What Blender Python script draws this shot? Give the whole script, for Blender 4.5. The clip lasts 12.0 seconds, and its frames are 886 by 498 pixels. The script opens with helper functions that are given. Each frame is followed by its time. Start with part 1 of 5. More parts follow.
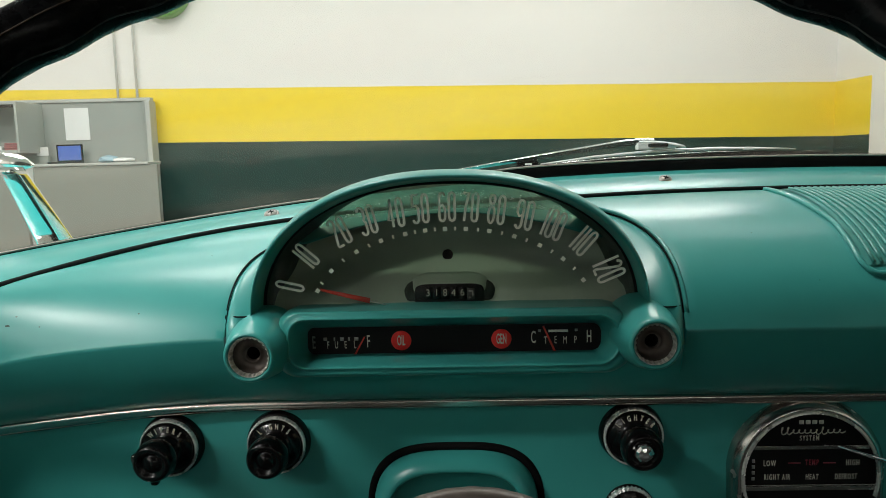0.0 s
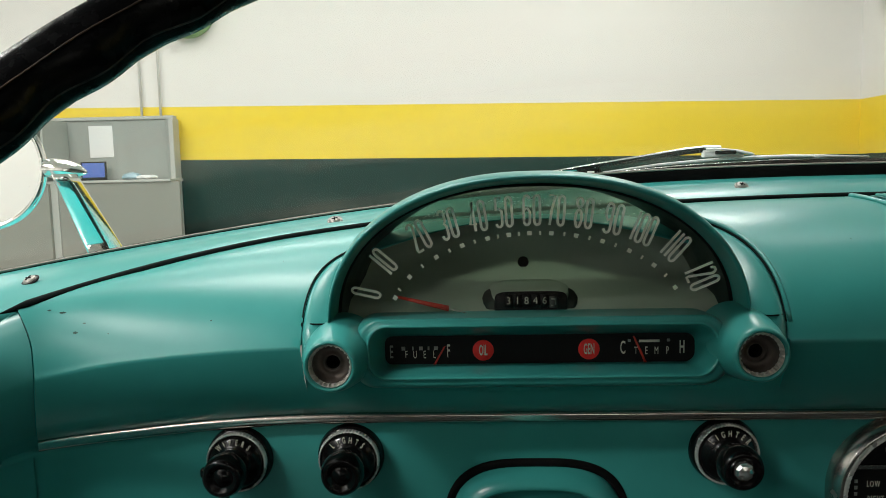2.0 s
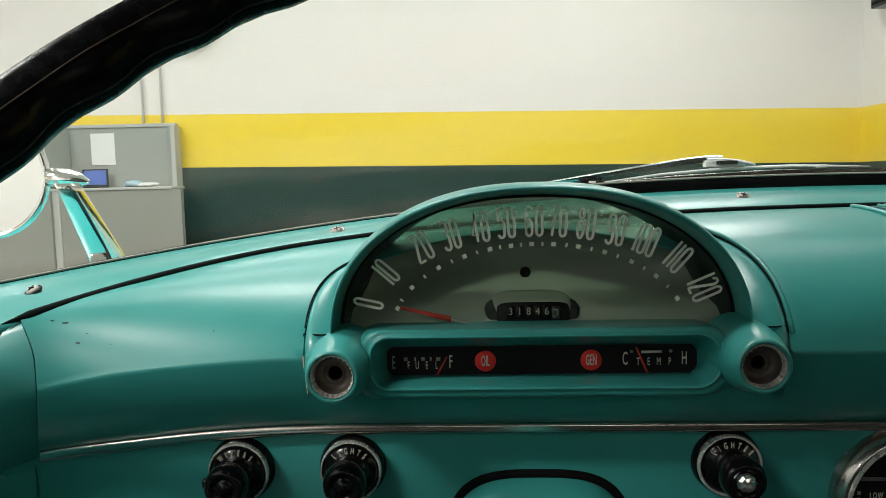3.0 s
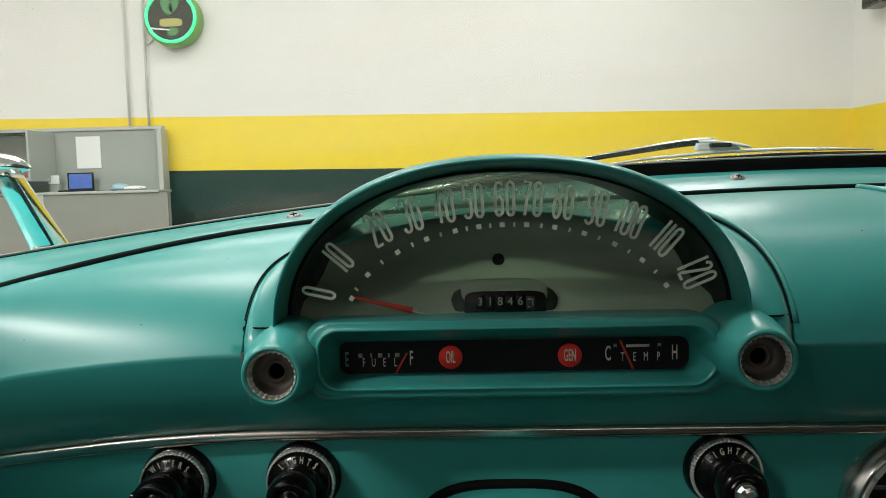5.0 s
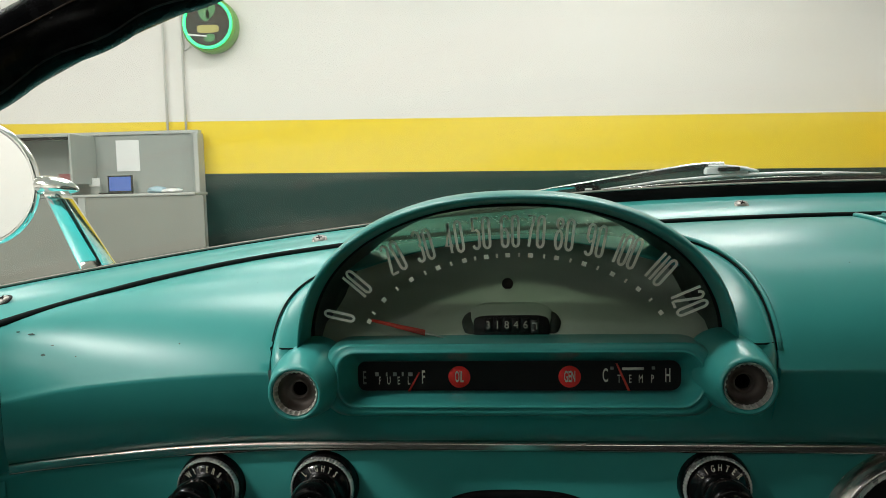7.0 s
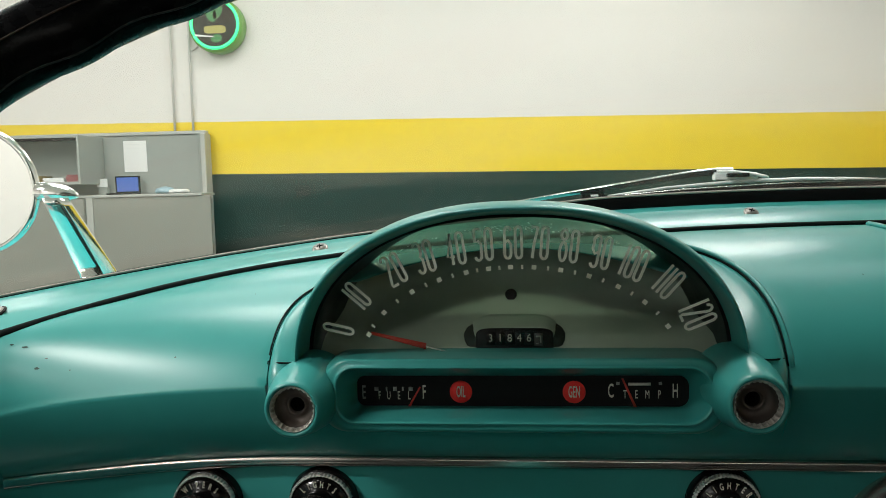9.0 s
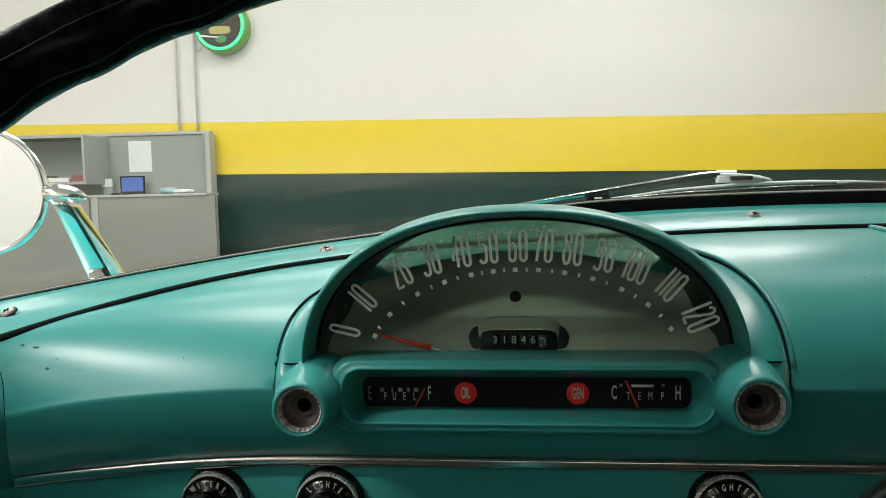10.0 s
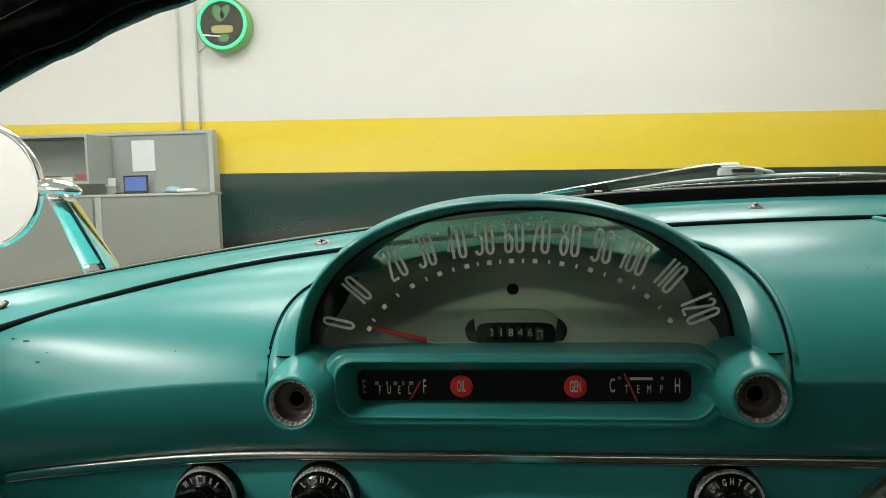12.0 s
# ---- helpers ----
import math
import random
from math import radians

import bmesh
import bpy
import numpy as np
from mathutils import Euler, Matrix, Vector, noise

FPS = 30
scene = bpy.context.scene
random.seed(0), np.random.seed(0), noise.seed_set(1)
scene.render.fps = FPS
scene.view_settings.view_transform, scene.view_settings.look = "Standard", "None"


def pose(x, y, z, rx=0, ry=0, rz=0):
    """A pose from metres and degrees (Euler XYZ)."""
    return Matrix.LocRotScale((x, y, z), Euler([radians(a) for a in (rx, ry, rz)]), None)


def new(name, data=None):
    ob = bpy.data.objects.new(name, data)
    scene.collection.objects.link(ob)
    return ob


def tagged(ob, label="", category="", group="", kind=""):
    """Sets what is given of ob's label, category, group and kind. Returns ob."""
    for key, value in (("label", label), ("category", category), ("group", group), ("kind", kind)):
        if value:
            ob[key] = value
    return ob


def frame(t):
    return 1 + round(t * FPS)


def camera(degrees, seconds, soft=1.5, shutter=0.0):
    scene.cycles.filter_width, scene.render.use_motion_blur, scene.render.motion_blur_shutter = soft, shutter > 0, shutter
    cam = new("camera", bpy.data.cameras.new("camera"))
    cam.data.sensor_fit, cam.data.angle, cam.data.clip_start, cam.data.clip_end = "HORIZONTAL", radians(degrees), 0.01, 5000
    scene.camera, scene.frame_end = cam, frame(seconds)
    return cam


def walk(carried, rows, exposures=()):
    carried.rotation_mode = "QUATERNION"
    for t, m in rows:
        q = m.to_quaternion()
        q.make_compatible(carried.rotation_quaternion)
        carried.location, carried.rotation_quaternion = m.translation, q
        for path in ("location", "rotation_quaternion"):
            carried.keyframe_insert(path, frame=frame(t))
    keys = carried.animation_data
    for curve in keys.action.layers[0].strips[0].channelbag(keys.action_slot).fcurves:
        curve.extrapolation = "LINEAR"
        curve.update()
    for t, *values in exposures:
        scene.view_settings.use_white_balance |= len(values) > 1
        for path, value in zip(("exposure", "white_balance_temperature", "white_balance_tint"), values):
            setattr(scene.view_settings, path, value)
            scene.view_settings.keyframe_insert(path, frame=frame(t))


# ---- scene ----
cam = camera(62.5, 12.0, soft=0.85)
METRES, EYE, TILT, LEAN, TURN = 0.335, 1.1, -2.7, 0.0, -0.9
ROWS = [
    (0.0, 0.0, 0.0, 0.0, -0.11, -4.53, 1.42),
    (0.5, -0.0295, 0.0182, -0.0164, 0.16, -3.56, 1.42),
    (1.0, -0.0594, 0.0098, -0.0365, 0.47, -3.21, 1.37),
    (1.5, -0.0546, 0.0242, -0.0469, 0.8, -3.08, 1.34),
    (2.0, -0.1583, 0.0716, -0.0329, 1.02, -3.02, 1.31),
    (2.5, -0.1613, 0.05, -0.0255, 1.13, -2.74, 1.27),
    (4.5, -0.1556, 0.2274, -0.0418, 0.66, -2.02, 1.35),
    (5.0, -0.0983, 0.2569, -0.081, 0.55, -2.07, 1.47),
    (5.5, -0.0643, 0.2537, -0.0435, 0.66, -2.03, 1.38),
    (6.0, -0.0593, 0.2018, -0.0388, 1.43, -1.99, 1.3),
    (6.5, -0.0973, 0.1438, -0.0268, 2.37, -1.96, 1.25),
    (7.0, -0.0492, 0.1342, -0.0181, 3.04, -1.96, 1.19),
    (9.0, -0.038, 0.1743, 0.0061, 3.61, -1.99, 1.2),
    (9.5, -0.0338, 0.1543, 0.0188, 3.72, -1.97, 1.18),
    (10.0, -0.0407, 0.1568, 0.0118, 3.89, -1.96, 1.08),
    (10.5, -0.031, 0.1518, 0.0195, 4.07, -1.97, 1.16),
    (11.0, -0.0167, 0.1521, 0.039, 4.23, -2.02, 1.19),
    (11.5, -0.0129, 0.1717, 0.054, 4.26, -1.99, 1.18),
    (12.0, -0.0242, 0.1824, -0.0067, 4.19, -2.01, 1.22),
]
PLACED = [(t, pose(0, 0, EYE, TILT, LEAN, TURN) @ pose(METRES * x, METRES * y, METRES * z, 90 + pitch, roll, yaw)) for t, x, y, z, yaw, pitch, roll in ROWS]
walk(cam, PLACED)

# ---- world, lamps, exposure ----
world = bpy.data.worlds.new("world")
scene.world = world
world.use_nodes = True
world.node_tree.nodes["Background"].inputs[0].default_value = (0.9, 0.95, 1.0, 1)
world.node_tree.nodes["Background"].inputs[1].default_value = 0.05
scene.view_settings.exposure = -0.08

# ceiling fittings: (x, y, watts)
LAMPS = [(-3.9, -4.7, 80), (0.8, -4.7, 105), (-3.3, -1.5, 260), (-0.7, 1.0, 62), (-3.8, 2.2, 78), (-1.2, 2.4, 20), (1.4, 2.4, 6), (-4.0, 4.5, 21), (-1.3, 4.5, 35), (1.4, 4.5, 68)]
for lx, ly, watts in LAMPS:
    lamp = bpy.data.lights.new("ceiling_tube_light", "AREA")
    lamp.shape, lamp.size, lamp.size_y, lamp.energy, lamp.color = "RECTANGLE", 1.5, 0.3, watts, (1.0, 0.99, 0.95)
    new("ceiling_tube_light", lamp).matrix_world = pose(lx, ly, 4.02)

# ---- materials ----
def material(name, color, rough=0.5, metal=0.0, vary=0.08, scale=6.0, bump=0.0, bump_scale=200.0, coat=0.0, emit=None, fine=60.0, spec=0.5, rough_vary=0.08):
    m = bpy.data.materials.new(name)
    m.use_nodes = True
    nt = m.node_tree
    n, l = nt.nodes, nt.links
    b = n["Principled BSDF"]
    b.inputs["Roughness"].default_value, b.inputs["Metallic"].default_value = rough, metal
    b.inputs["Specular IOR Level"].default_value = spec
    b.inputs["Coat Weight"].default_value = coat
    b.inputs["Coat Roughness"].default_value = 0.12
    co = n.new("ShaderNodeTexCoord")
    big, small = n.new("ShaderNodeTexNoise"), n.new("ShaderNodeTexNoise")
    for node, s in ((big, scale), (small, fine)):
        node.inputs["Scale"].default_value, node.inputs["Detail"].default_value = s, 5
        l.new(co.outputs["Object"], node.inputs["Vector"])
    add = n.new("ShaderNodeMath"); add.operation = "ADD"
    l.new(big.outputs["Fac"], add.inputs[0]); l.new(small.outputs["Fac"], add.inputs[1])
    mp = n.new("ShaderNodeMapRange")
    mp.inputs["From Min"].default_value, mp.inputs["From Max"].default_value = 0.6, 1.4
    mp.inputs["To Min"].default_value, mp.inputs["To Max"].default_value = 1 - vary, 1 + vary
    l.new(add.outputs[0], mp.inputs["Value"])
    mul = n.new("ShaderNodeVectorMath"); mul.operation = "SCALE"
    mul.inputs[0].default_value = color
    l.new(mp.outputs[0], mul.inputs["Scale"])
    l.new(mul.outputs[0], b.inputs["Base Color"])
    mr = n.new("ShaderNodeMapRange")
    mr.inputs["From Min"].default_value, mr.inputs["From Max"].default_value = 0.3, 0.7
    mr.inputs["To Min"].default_value, mr.inputs["To Max"].default_value = max(0.02, rough - rough_vary), min(1, rough + rough_vary)
    l.new(small.outputs["Fac"], mr.inputs["Value"]); l.new(mr.outputs[0], b.inputs["Roughness"])
    if bump:
        tex, bp = n.new("ShaderNodeTexNoise"), n.new("ShaderNodeBump")
        tex.inputs["Scale"].default_value = bump_scale
        bp.inputs["Strength"].default_value, bp.inputs["Distance"].default_value = bump, 0.002
        l.new(co.outputs["Object"], tex.inputs["Vector"]); l.new(tex.outputs["Fac"], bp.inputs["Height"]); l.new(bp.outputs[0], b.inputs["Normal"])
    if emit:
        b.inputs["Emission Color"].default_value, b.inputs["Emission Strength"].default_value = (*emit[0], 1), emit[1]
    return m


def clear(name, tint, gloss_rough=0.03, ior=1.45, dust=0.0, dust_scale=300.0, haze=0.0, soil_sheen=(0.75, 0.75, 0.7), streak=(1, 1, 1), edge=(0.45, 0.75)):
    """Thin clear pane: straight-through view, Fresnel gloss, a little dust, haze for dirt and painted reflections."""
    m = bpy.data.materials.new(name)
    m.use_nodes = True
    nt = m.node_tree
    n, l = nt.nodes, nt.links
    n.remove(n["Principled BSDF"])
    out = n["Material Output"]
    tr, gl, mx, lw = n.new("ShaderNodeBsdfTransparent"), n.new("ShaderNodeBsdfGlossy"), n.new("ShaderNodeMixShader"), n.new("ShaderNodeLayerWeight")
    pw, fr = n.new("ShaderNodeMath"), n.new("ShaderNodeMapRange")
    pw.operation, pw.inputs[1].default_value = "POWER", 5.0
    l.new(lw.outputs["Facing"], pw.inputs[0]); l.new(pw.outputs[0], fr.inputs["Value"])
    fr.inputs["To Min"].default_value = ((ior - 1) / (ior + 1)) ** 2
    tr.inputs[0].default_value = (*tint, 1)
    gl.inputs["Roughness"].default_value = gloss_rough
    l.new(fr.outputs[0], mx.inputs[0]); l.new(tr.outputs[0], mx.inputs[1]); l.new(gl.outputs[0], mx.inputs[2])
    last = mx
    if dust:
        df, m2 = n.new("ShaderNodeBsdfTranslucent"), n.new("ShaderNodeMixShader")
        df.inputs[0].default_value = (*soil_sheen, 1)
        co, vo, ramp = n.new("ShaderNodeTexCoord"), n.new("ShaderNodeTexVoronoi"), n.new("ShaderNodeMapRange")
        smear_sheen, wide, total = n.new("ShaderNodeTexNoise"), n.new("ShaderNodeMapRange"), n.new("ShaderNodeMath")
        pick, some = n.new("ShaderNodeMapRange"), n.new("ShaderNodeMath")
        vo.inputs["Scale"].default_value = dust_scale
        ramp.inputs["From Min"].default_value, ramp.inputs["From Max"].default_value = 0.19, 0.11
        ramp.inputs["To Min"].default_value, ramp.inputs["To Max"].default_value = 0.0, dust
        pick.inputs["From Min"].default_value, pick.inputs["From Max"].default_value = 0.45, 0.9
        some.operation, total.operation = "MULTIPLY", "ADD"
        smear_sheen.inputs["Scale"].default_value, smear_sheen.inputs["Detail"].default_value = 7.0, 6
        wide.inputs["From Min"].default_value, wide.inputs["From Max"].default_value = edge
        wide.inputs["To Min"].default_value, wide.inputs["To Max"].default_value = haze * 0.12, haze * 1.5
        along = n.new("ShaderNodeVectorMath")
        along.operation, along.inputs[1].default_value = "MULTIPLY", streak
        l.new(co.outputs["Object"], along.inputs[0]); l.new(along.outputs[0], smear_sheen.inputs["Vector"])
        l.new(co.outputs["Object"], vo.inputs["Vector"])
        l.new(vo.outputs["Distance"], ramp.inputs["Value"]); l.new(vo.outputs["Color"], pick.inputs["Value"])
        l.new(ramp.outputs[0], some.inputs[0]); l.new(pick.outputs[0], some.inputs[1])
        l.new(smear_sheen.outputs["Fac"], wide.inputs["Value"])
        l.new(some.outputs[0], total.inputs[0]); l.new(wide.outputs[0], total.inputs[1]); l.new(total.outputs[0], m2.inputs[0])
        l.new(mx.outputs[0], m2.inputs[1]); l.new(df.outputs[0], m2.inputs[2])
        last = m2
    l.new(last.outputs[0], out.inputs["Surface"])
    return m


TEAL = material("dash_teal_paint", (0.039, 0.278, 0.255), 0.31, vary=0.05, scale=6, fine=45, rough_vary=0.015, coat=0.08, spec=0.46)
TEAL.node_tree.nodes["Principled BSDF"].inputs["Coat Roughness"].default_value = 0.22
BODY = material("turquoise_body_paint", (0.045, 0.46, 0.47), 0.18, vary=0.03, coat=0.6)
RIB = material("grille_teal_paint", (0.05, 0.26, 0.23), 0.4, vary=0.05)
BLACK = material("black_plastic", (0.005, 0.0045, 0.0045), 0.2, vary=0.2, scale=20, fine=200, spec=0.28)
RIM_BLACK = material("worn_black_rim", (0.005, 0.005, 0.0055), 0.26, vary=0.25, scale=15, fine=150, bump=0.06, bump_scale=300, spec=0.12)
RIM_GLINT = material("painted_rim_glint", (0.022, 0.022, 0.022), 0.4, vary=0.5, scale=30)
RIM_SEAM = material("brown_worn_seam", (0.05, 0.026, 0.015), 0.6, vary=0.4, scale=30)
HORN = material("pale_worn_horn_button", (0.42, 0.43, 0.39), 0.35, 0.3, vary=0.15, scale=25, fine=120)
RUBBER = material("black_rubber", (0.006, 0.006, 0.006), 0.6, vary=0.3, scale=20, spec=0.04)
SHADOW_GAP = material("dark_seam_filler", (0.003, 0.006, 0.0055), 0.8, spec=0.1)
CHROME = material("polished_chrome", (0.80, 0.80, 0.78), 0.07, 1.0, vary=0.04, rough_vary=0.03)
OLD_CHROME = material("tarnished_chrome", (0.33, 0.31, 0.285), 0.4, 0.6, vary=0.3, scale=60, fine=300, bump=0.1, bump_scale=500)
HOUSING = material("dull_chrome_housing", (0.50, 0.49, 0.46), 0.24, 1.0, vary=0.04, scale=30, fine=90, rough_vary=0.04)
STRIP = material("worn_strip_chrome", (0.58, 0.52, 0.48), 0.22, 1.0, vary=0.05, scale=8, fine=20, rough_vary=0.02)
KNURL = material("knurled_chrome", (0.80, 0.79, 0.75), 0.28, 0.6, vary=0.1, scale=60)
STEEL = material("wiper_steel", (0.76, 0.77, 0.76), 0.2, 1.0, vary=0.1, scale=40)
# Pale colour holds the bright ceiling reflection of the chrome blade bridge.
PALE_METAL = material("pale_sheen_wiper_metal", (0.86, 0.88, 0.87), 0.3, 0.0, vary=0.06, scale=60)
DIAL = material("dial_grey_paint", (0.395, 0.455, 0.375), 0.65, vary=0.08, scale=12, fine=150)
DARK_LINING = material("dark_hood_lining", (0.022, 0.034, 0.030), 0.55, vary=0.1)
SIDE_GREY = material("dark_grey_green_lining", (0.07, 0.085, 0.07), 0.7, vary=0.1)
CHIP = material("bare_dark_chip", (0.03, 0.075, 0.065), 0.7, vary=0.3, spec=0.1)
GAUGE = material("gauge_black_face", (0.008, 0.007, 0.007), 0.45, vary=0.15, spec=0.15)
CREAM = material("cream_print", (0.62, 0.60, 0.50), 0.6, vary=0.08, scale=60)
LENS_PRINT = material("translucent_cream_print", (0.97, 0.97, 0.85), 0.6, vary=0.03, scale=60)
_n, _l = LENS_PRINT.node_tree.nodes, LENS_PRINT.node_tree.links
_tr, _mx = _n.new("ShaderNodeBsdfTranslucent"), _n.new("ShaderNodeMixShader")
_tr.inputs[0].default_value, _mx.inputs[0].default_value = (0.97, 0.94, 0.82, 1), 0.12
_l.new(_n["Principled BSDF"].outputs[0], _mx.inputs[1]); _l.new(_tr.outputs[0], _mx.inputs[2]); _l.new(_mx.outputs[0], _n["Material Output"].inputs["Surface"])
FAINT_CREAM = material("worn_cream_print", (0.40, 0.39, 0.33), 0.65, vary=0.2, scale=120)
DRUM_GREY = material("grey_worn_drum", (0.05, 0.05, 0.045), 0.6, vary=0.2, scale=90)
FLUTE = material("tarnished_flute_metal", (0.70, 0.68, 0.62), 0.35, 0.5, vary=0.35, scale=140, fine=500)
TAN_LIP = material("pale_tan_seal_edge", (0.30, 0.28, 0.24), 0.5, vary=0.2, scale=40)
HOUSING_SHADE = material("painted_housing_shade", (0.045, 0.05, 0.043), 0.85, spec=0.1)
FAINT = material("faded_print", (0.26, 0.27, 0.24), 0.7, vary=0.25, scale=90)
RED = material("red_needle_paint", (0.62, 0.045, 0.03), 0.45, vary=0.08)
LAMP_RED = material("red_warning_lens", (0.92, 0.04, 0.035), 0.5, vary=0.05, spec=0.25)
MAUVE = material("dull_red_print", (0.22, 0.02, 0.035), 0.6)
WHITE_WALL = material("white_wall_paint", (0.785, 0.765, 0.735), 0.75, vary=0.025, scale=0.7, fine=9, bump=0.01, bump_scale=40)
YELLOW_WALL = material("yellow_wall_paint", (0.87, 0.645, 0.03), 0.6, vary=0.04, scale=0.8, fine=10, bump=0.01, bump_scale=40)
GREEN_WALL = material("dark_green_wall_paint", (0.0075, 0.029, 0.0225), 0.5, spec=0.3, vary=0.1, scale=0.8, fine=10, bump=0.01, bump_scale=40)
FLOOR_MAT = material("grey_epoxy_floor", (0.16, 0.165, 0.16), 0.35, vary=0.08, scale=1.2)
CEIL_MAT = material("white_ceiling_paint", (0.75, 0.75, 0.73), 0.8, vary=0.03)
PANEL_GREY = material("grey_partition_fabric", (0.33, 0.35, 0.325), 0.85, vary=0.06, scale=3, bump=0.3, bump_scale=250)
PANEL_LOW = material("beige_grey_laminate", (0.275, 0.275, 0.24), 0.6, vary=0.05, scale=3)
PANEL_TRIM = material("pale_grey_trim", (0.44, 0.45, 0.42), 0.5, vary=0.04)
CABINET = material("grey_cabinet_metal", (0.36, 0.385, 0.355), 0.5, vary=0.04)
PAPER = material("white_paper", (0.80, 0.81, 0.80), 0.8, vary=0.02)
INK = material("grey_printing", (0.74, 0.75, 0.75), 0.8)
SCREEN = material("blue_screen", (0.02, 0.05, 0.2), 0.25, emit=((0.09, 0.17, 0.55), 0.6))
NEON = material("green_neon_tube", (0.1, 0.8, 0.4), 0.3, emit=((0.0, 1.0, 0.28), 1.1))
CLOCK_GREEN = material("green_clock_case", (0.15, 0.36, 0.06), 0.4, vary=0.08)
CLOCK_FACE = material("dark_clock_face", (0.030, 0.027, 0.020), 0.5, spec=0.2, vary=0.5, scale=14, fine=40)
CLOCK_LEAF = material("clock_face_green_print", (0.04, 0.22, 0.06), 0.4, vary=0.3, scale=20)
CLOCK_BAR = material("clock_face_yellow_print", (0.42, 0.38, 0.10), 0.4, vary=0.2, scale=20)
PIPE = material("painted_conduit", (0.68, 0.68, 0.65), 0.4, vary=0.06)
LINER = material("dark_cabin_cloth", (0.045, 0.05, 0.05), 0.9, vary=0.1)
TUBE_GLOW = material("lamp_diffuser", (0.9, 0.9, 0.9), 0.5, emit=((1.0, 0.98, 0.94), 3.0))
BLUE_BAG = material("pale_blue_plastic", (0.35, 0.50, 0.58), 0.4)
TAN_BOOK = material("yellow_brown_folder", (0.36, 0.27, 0.10), 0.7, vary=0.3, scale=12)
RED_BOOK = material("dull_red_cover", (0.30, 0.10, 0.10), 0.6)
# Streaked brown haze paints the dashboard's reflection into the glass; specks are dust.
GLASS = clear("windshield_glass", (0.95, 0.97, 0.95), 0.02, 1.45, 0.34, 400.0, haze=0.028, soil_sheen=(0.80, 0.72, 0.60), streak=(0.35, 0.6, 3.2), edge=(0.46, 0.58))
LENS = clear("dial_lens_plastic", (0.93, 0.95, 0.92), 0.03, 1.40)
REAR_LENS = clear("dusty_clear_plastic", (0.31, 0.40, 0.30), 0.10, 1.45, 0.3, 260.0, haze=0.5, soil_sheen=(0.05, 0.072, 0.05), edge=(0.2, 0.8))
TAUPE = material("tarnished_disc_metal", (0.10, 0.082, 0.07), 0.45, 0.3, vary=0.25, scale=90, fine=300)
MIRROR = material("mirror_silvering", (0.93, 0.93, 0.92), 0.01, 1.0, vary=0.01, rough_vary=0.005)
KNOB_EYE = material("clear_knob_insert", (0.85, 0.87, 0.85), 0.05, 0.9, vary=0.3, scale=150)

# ---- mesh helpers ----
CAR_SCALE = METRES / 0.36
CAR = Matrix.Translation((0, 0, EYE)) @ Matrix.Scale(CAR_SCALE, 4) @ Matrix.Translation((0.0145, 0.56, -0.1)) @ Matrix.Rotation(radians(-2.6), 4, "Z")


def thing(name, at, label, category, group="", car=True):
    ob = new(name)
    ob.empty_display_size = 0.05
    ob.matrix_world = Matrix.Translation(CAR @ Vector(at) if car else Vector(at))
    return tagged(ob, label, category, group)


def part(name, bm, mat, parent=None, label="", car=True, smooth=True):
    bmesh.ops.recalc_face_normals(bm, faces=bm.faces[:])
    if car:
        bm.transform(CAR)
    for fc in bm.faces:
        fc.smooth = smooth
    root = parent
    while root is not None and root.parent is not None:
        root = root.parent
    at = root.matrix_world.translation if root is not None else Vector()
    if root is not None:
        bm.transform(Matrix.Translation(-at))
    me = bpy.data.meshes.new(name)
    bm.to_mesh(me)
    bm.free()
    for m in mat if isinstance(mat, list) else [mat]:
        me.materials.append(m)
    ob = new(name, me)
    if parent is not None:
        ob.parent = parent
    return tagged(ob, label)


def loft(rings, closed=True, caps=False):
    bm = bmesh.new()
    vs = [[bm.verts.new(p) for p in r] for r in rings]
    n = len(rings[0])
    for a, b in zip(vs, vs[1:]):
        for i in range(n if closed else n - 1):
            j = (i + 1) % n
            bm.faces.new((a[i], a[j], b[j], b[i]))
    if caps:
        bm.faces.new(vs[0]); bm.faces.new(vs[-1])
    return bm


def tube(path, r, n=10, caps=True, flat=1.0, side=None):
    """A round bar along a path; r may be one radius or one a point."""
    pts = [Vector(p) for p in path]
    rings = []
    for i, p in enumerate(pts):
        d = (pts[min(i + 1, len(pts) - 1)] - pts[max(i - 1, 0)]).normalized()
        up = Vector(side) if side else Vector((0, 0, 1)) if abs(d.z) < 0.9 else Vector((0, 1, 0))
        s = d.cross(up).normalized()
        u = s.cross(d)
        rr = r[i] if isinstance(r, (list, tuple)) else r
        rings.append([p + rr * (math.cos(a) * s + flat * math.sin(a) * u) for a in (2 * math.pi * k / n for k in range(n))])
    return loft(rings, True, caps)


def lathe(prof, at, n=32, axis="y", caps=False):
    """Rings (radius, along) about an axis through at; along runs forward (y) or up (z)."""
    rings = []
    for r, h in prof:
        ring = []
        for k in range(n):
            a = 2 * math.pi * k / n
            c, s = r * math.cos(a), r * math.sin(a)
            ring.append((at[0] + c, at[1] + h, at[2] + s) if axis == "y" else (at[0] + c, at[1] + s, at[2] + h))
        rings.append(ring)
    return loft(rings, True, caps)


def box(x0, x1, y0, y1, z0, z1, bevel=0.0):
    bm = bmesh.new()
    bmesh.ops.create_cube(bm, size=1, matrix=Matrix.Translation(((x0 + x1) / 2, (y0 + y1) / 2, (z0 + z1) / 2)) @ Matrix.Diagonal((x1 - x0, y1 - y0, z1 - z0, 1)))
    if bevel:
        bmesh.ops.bevel(bm, geom=bm.edges[:], offset=bevel, segments=2, affect="EDGES", profile=0.5)
    return bm


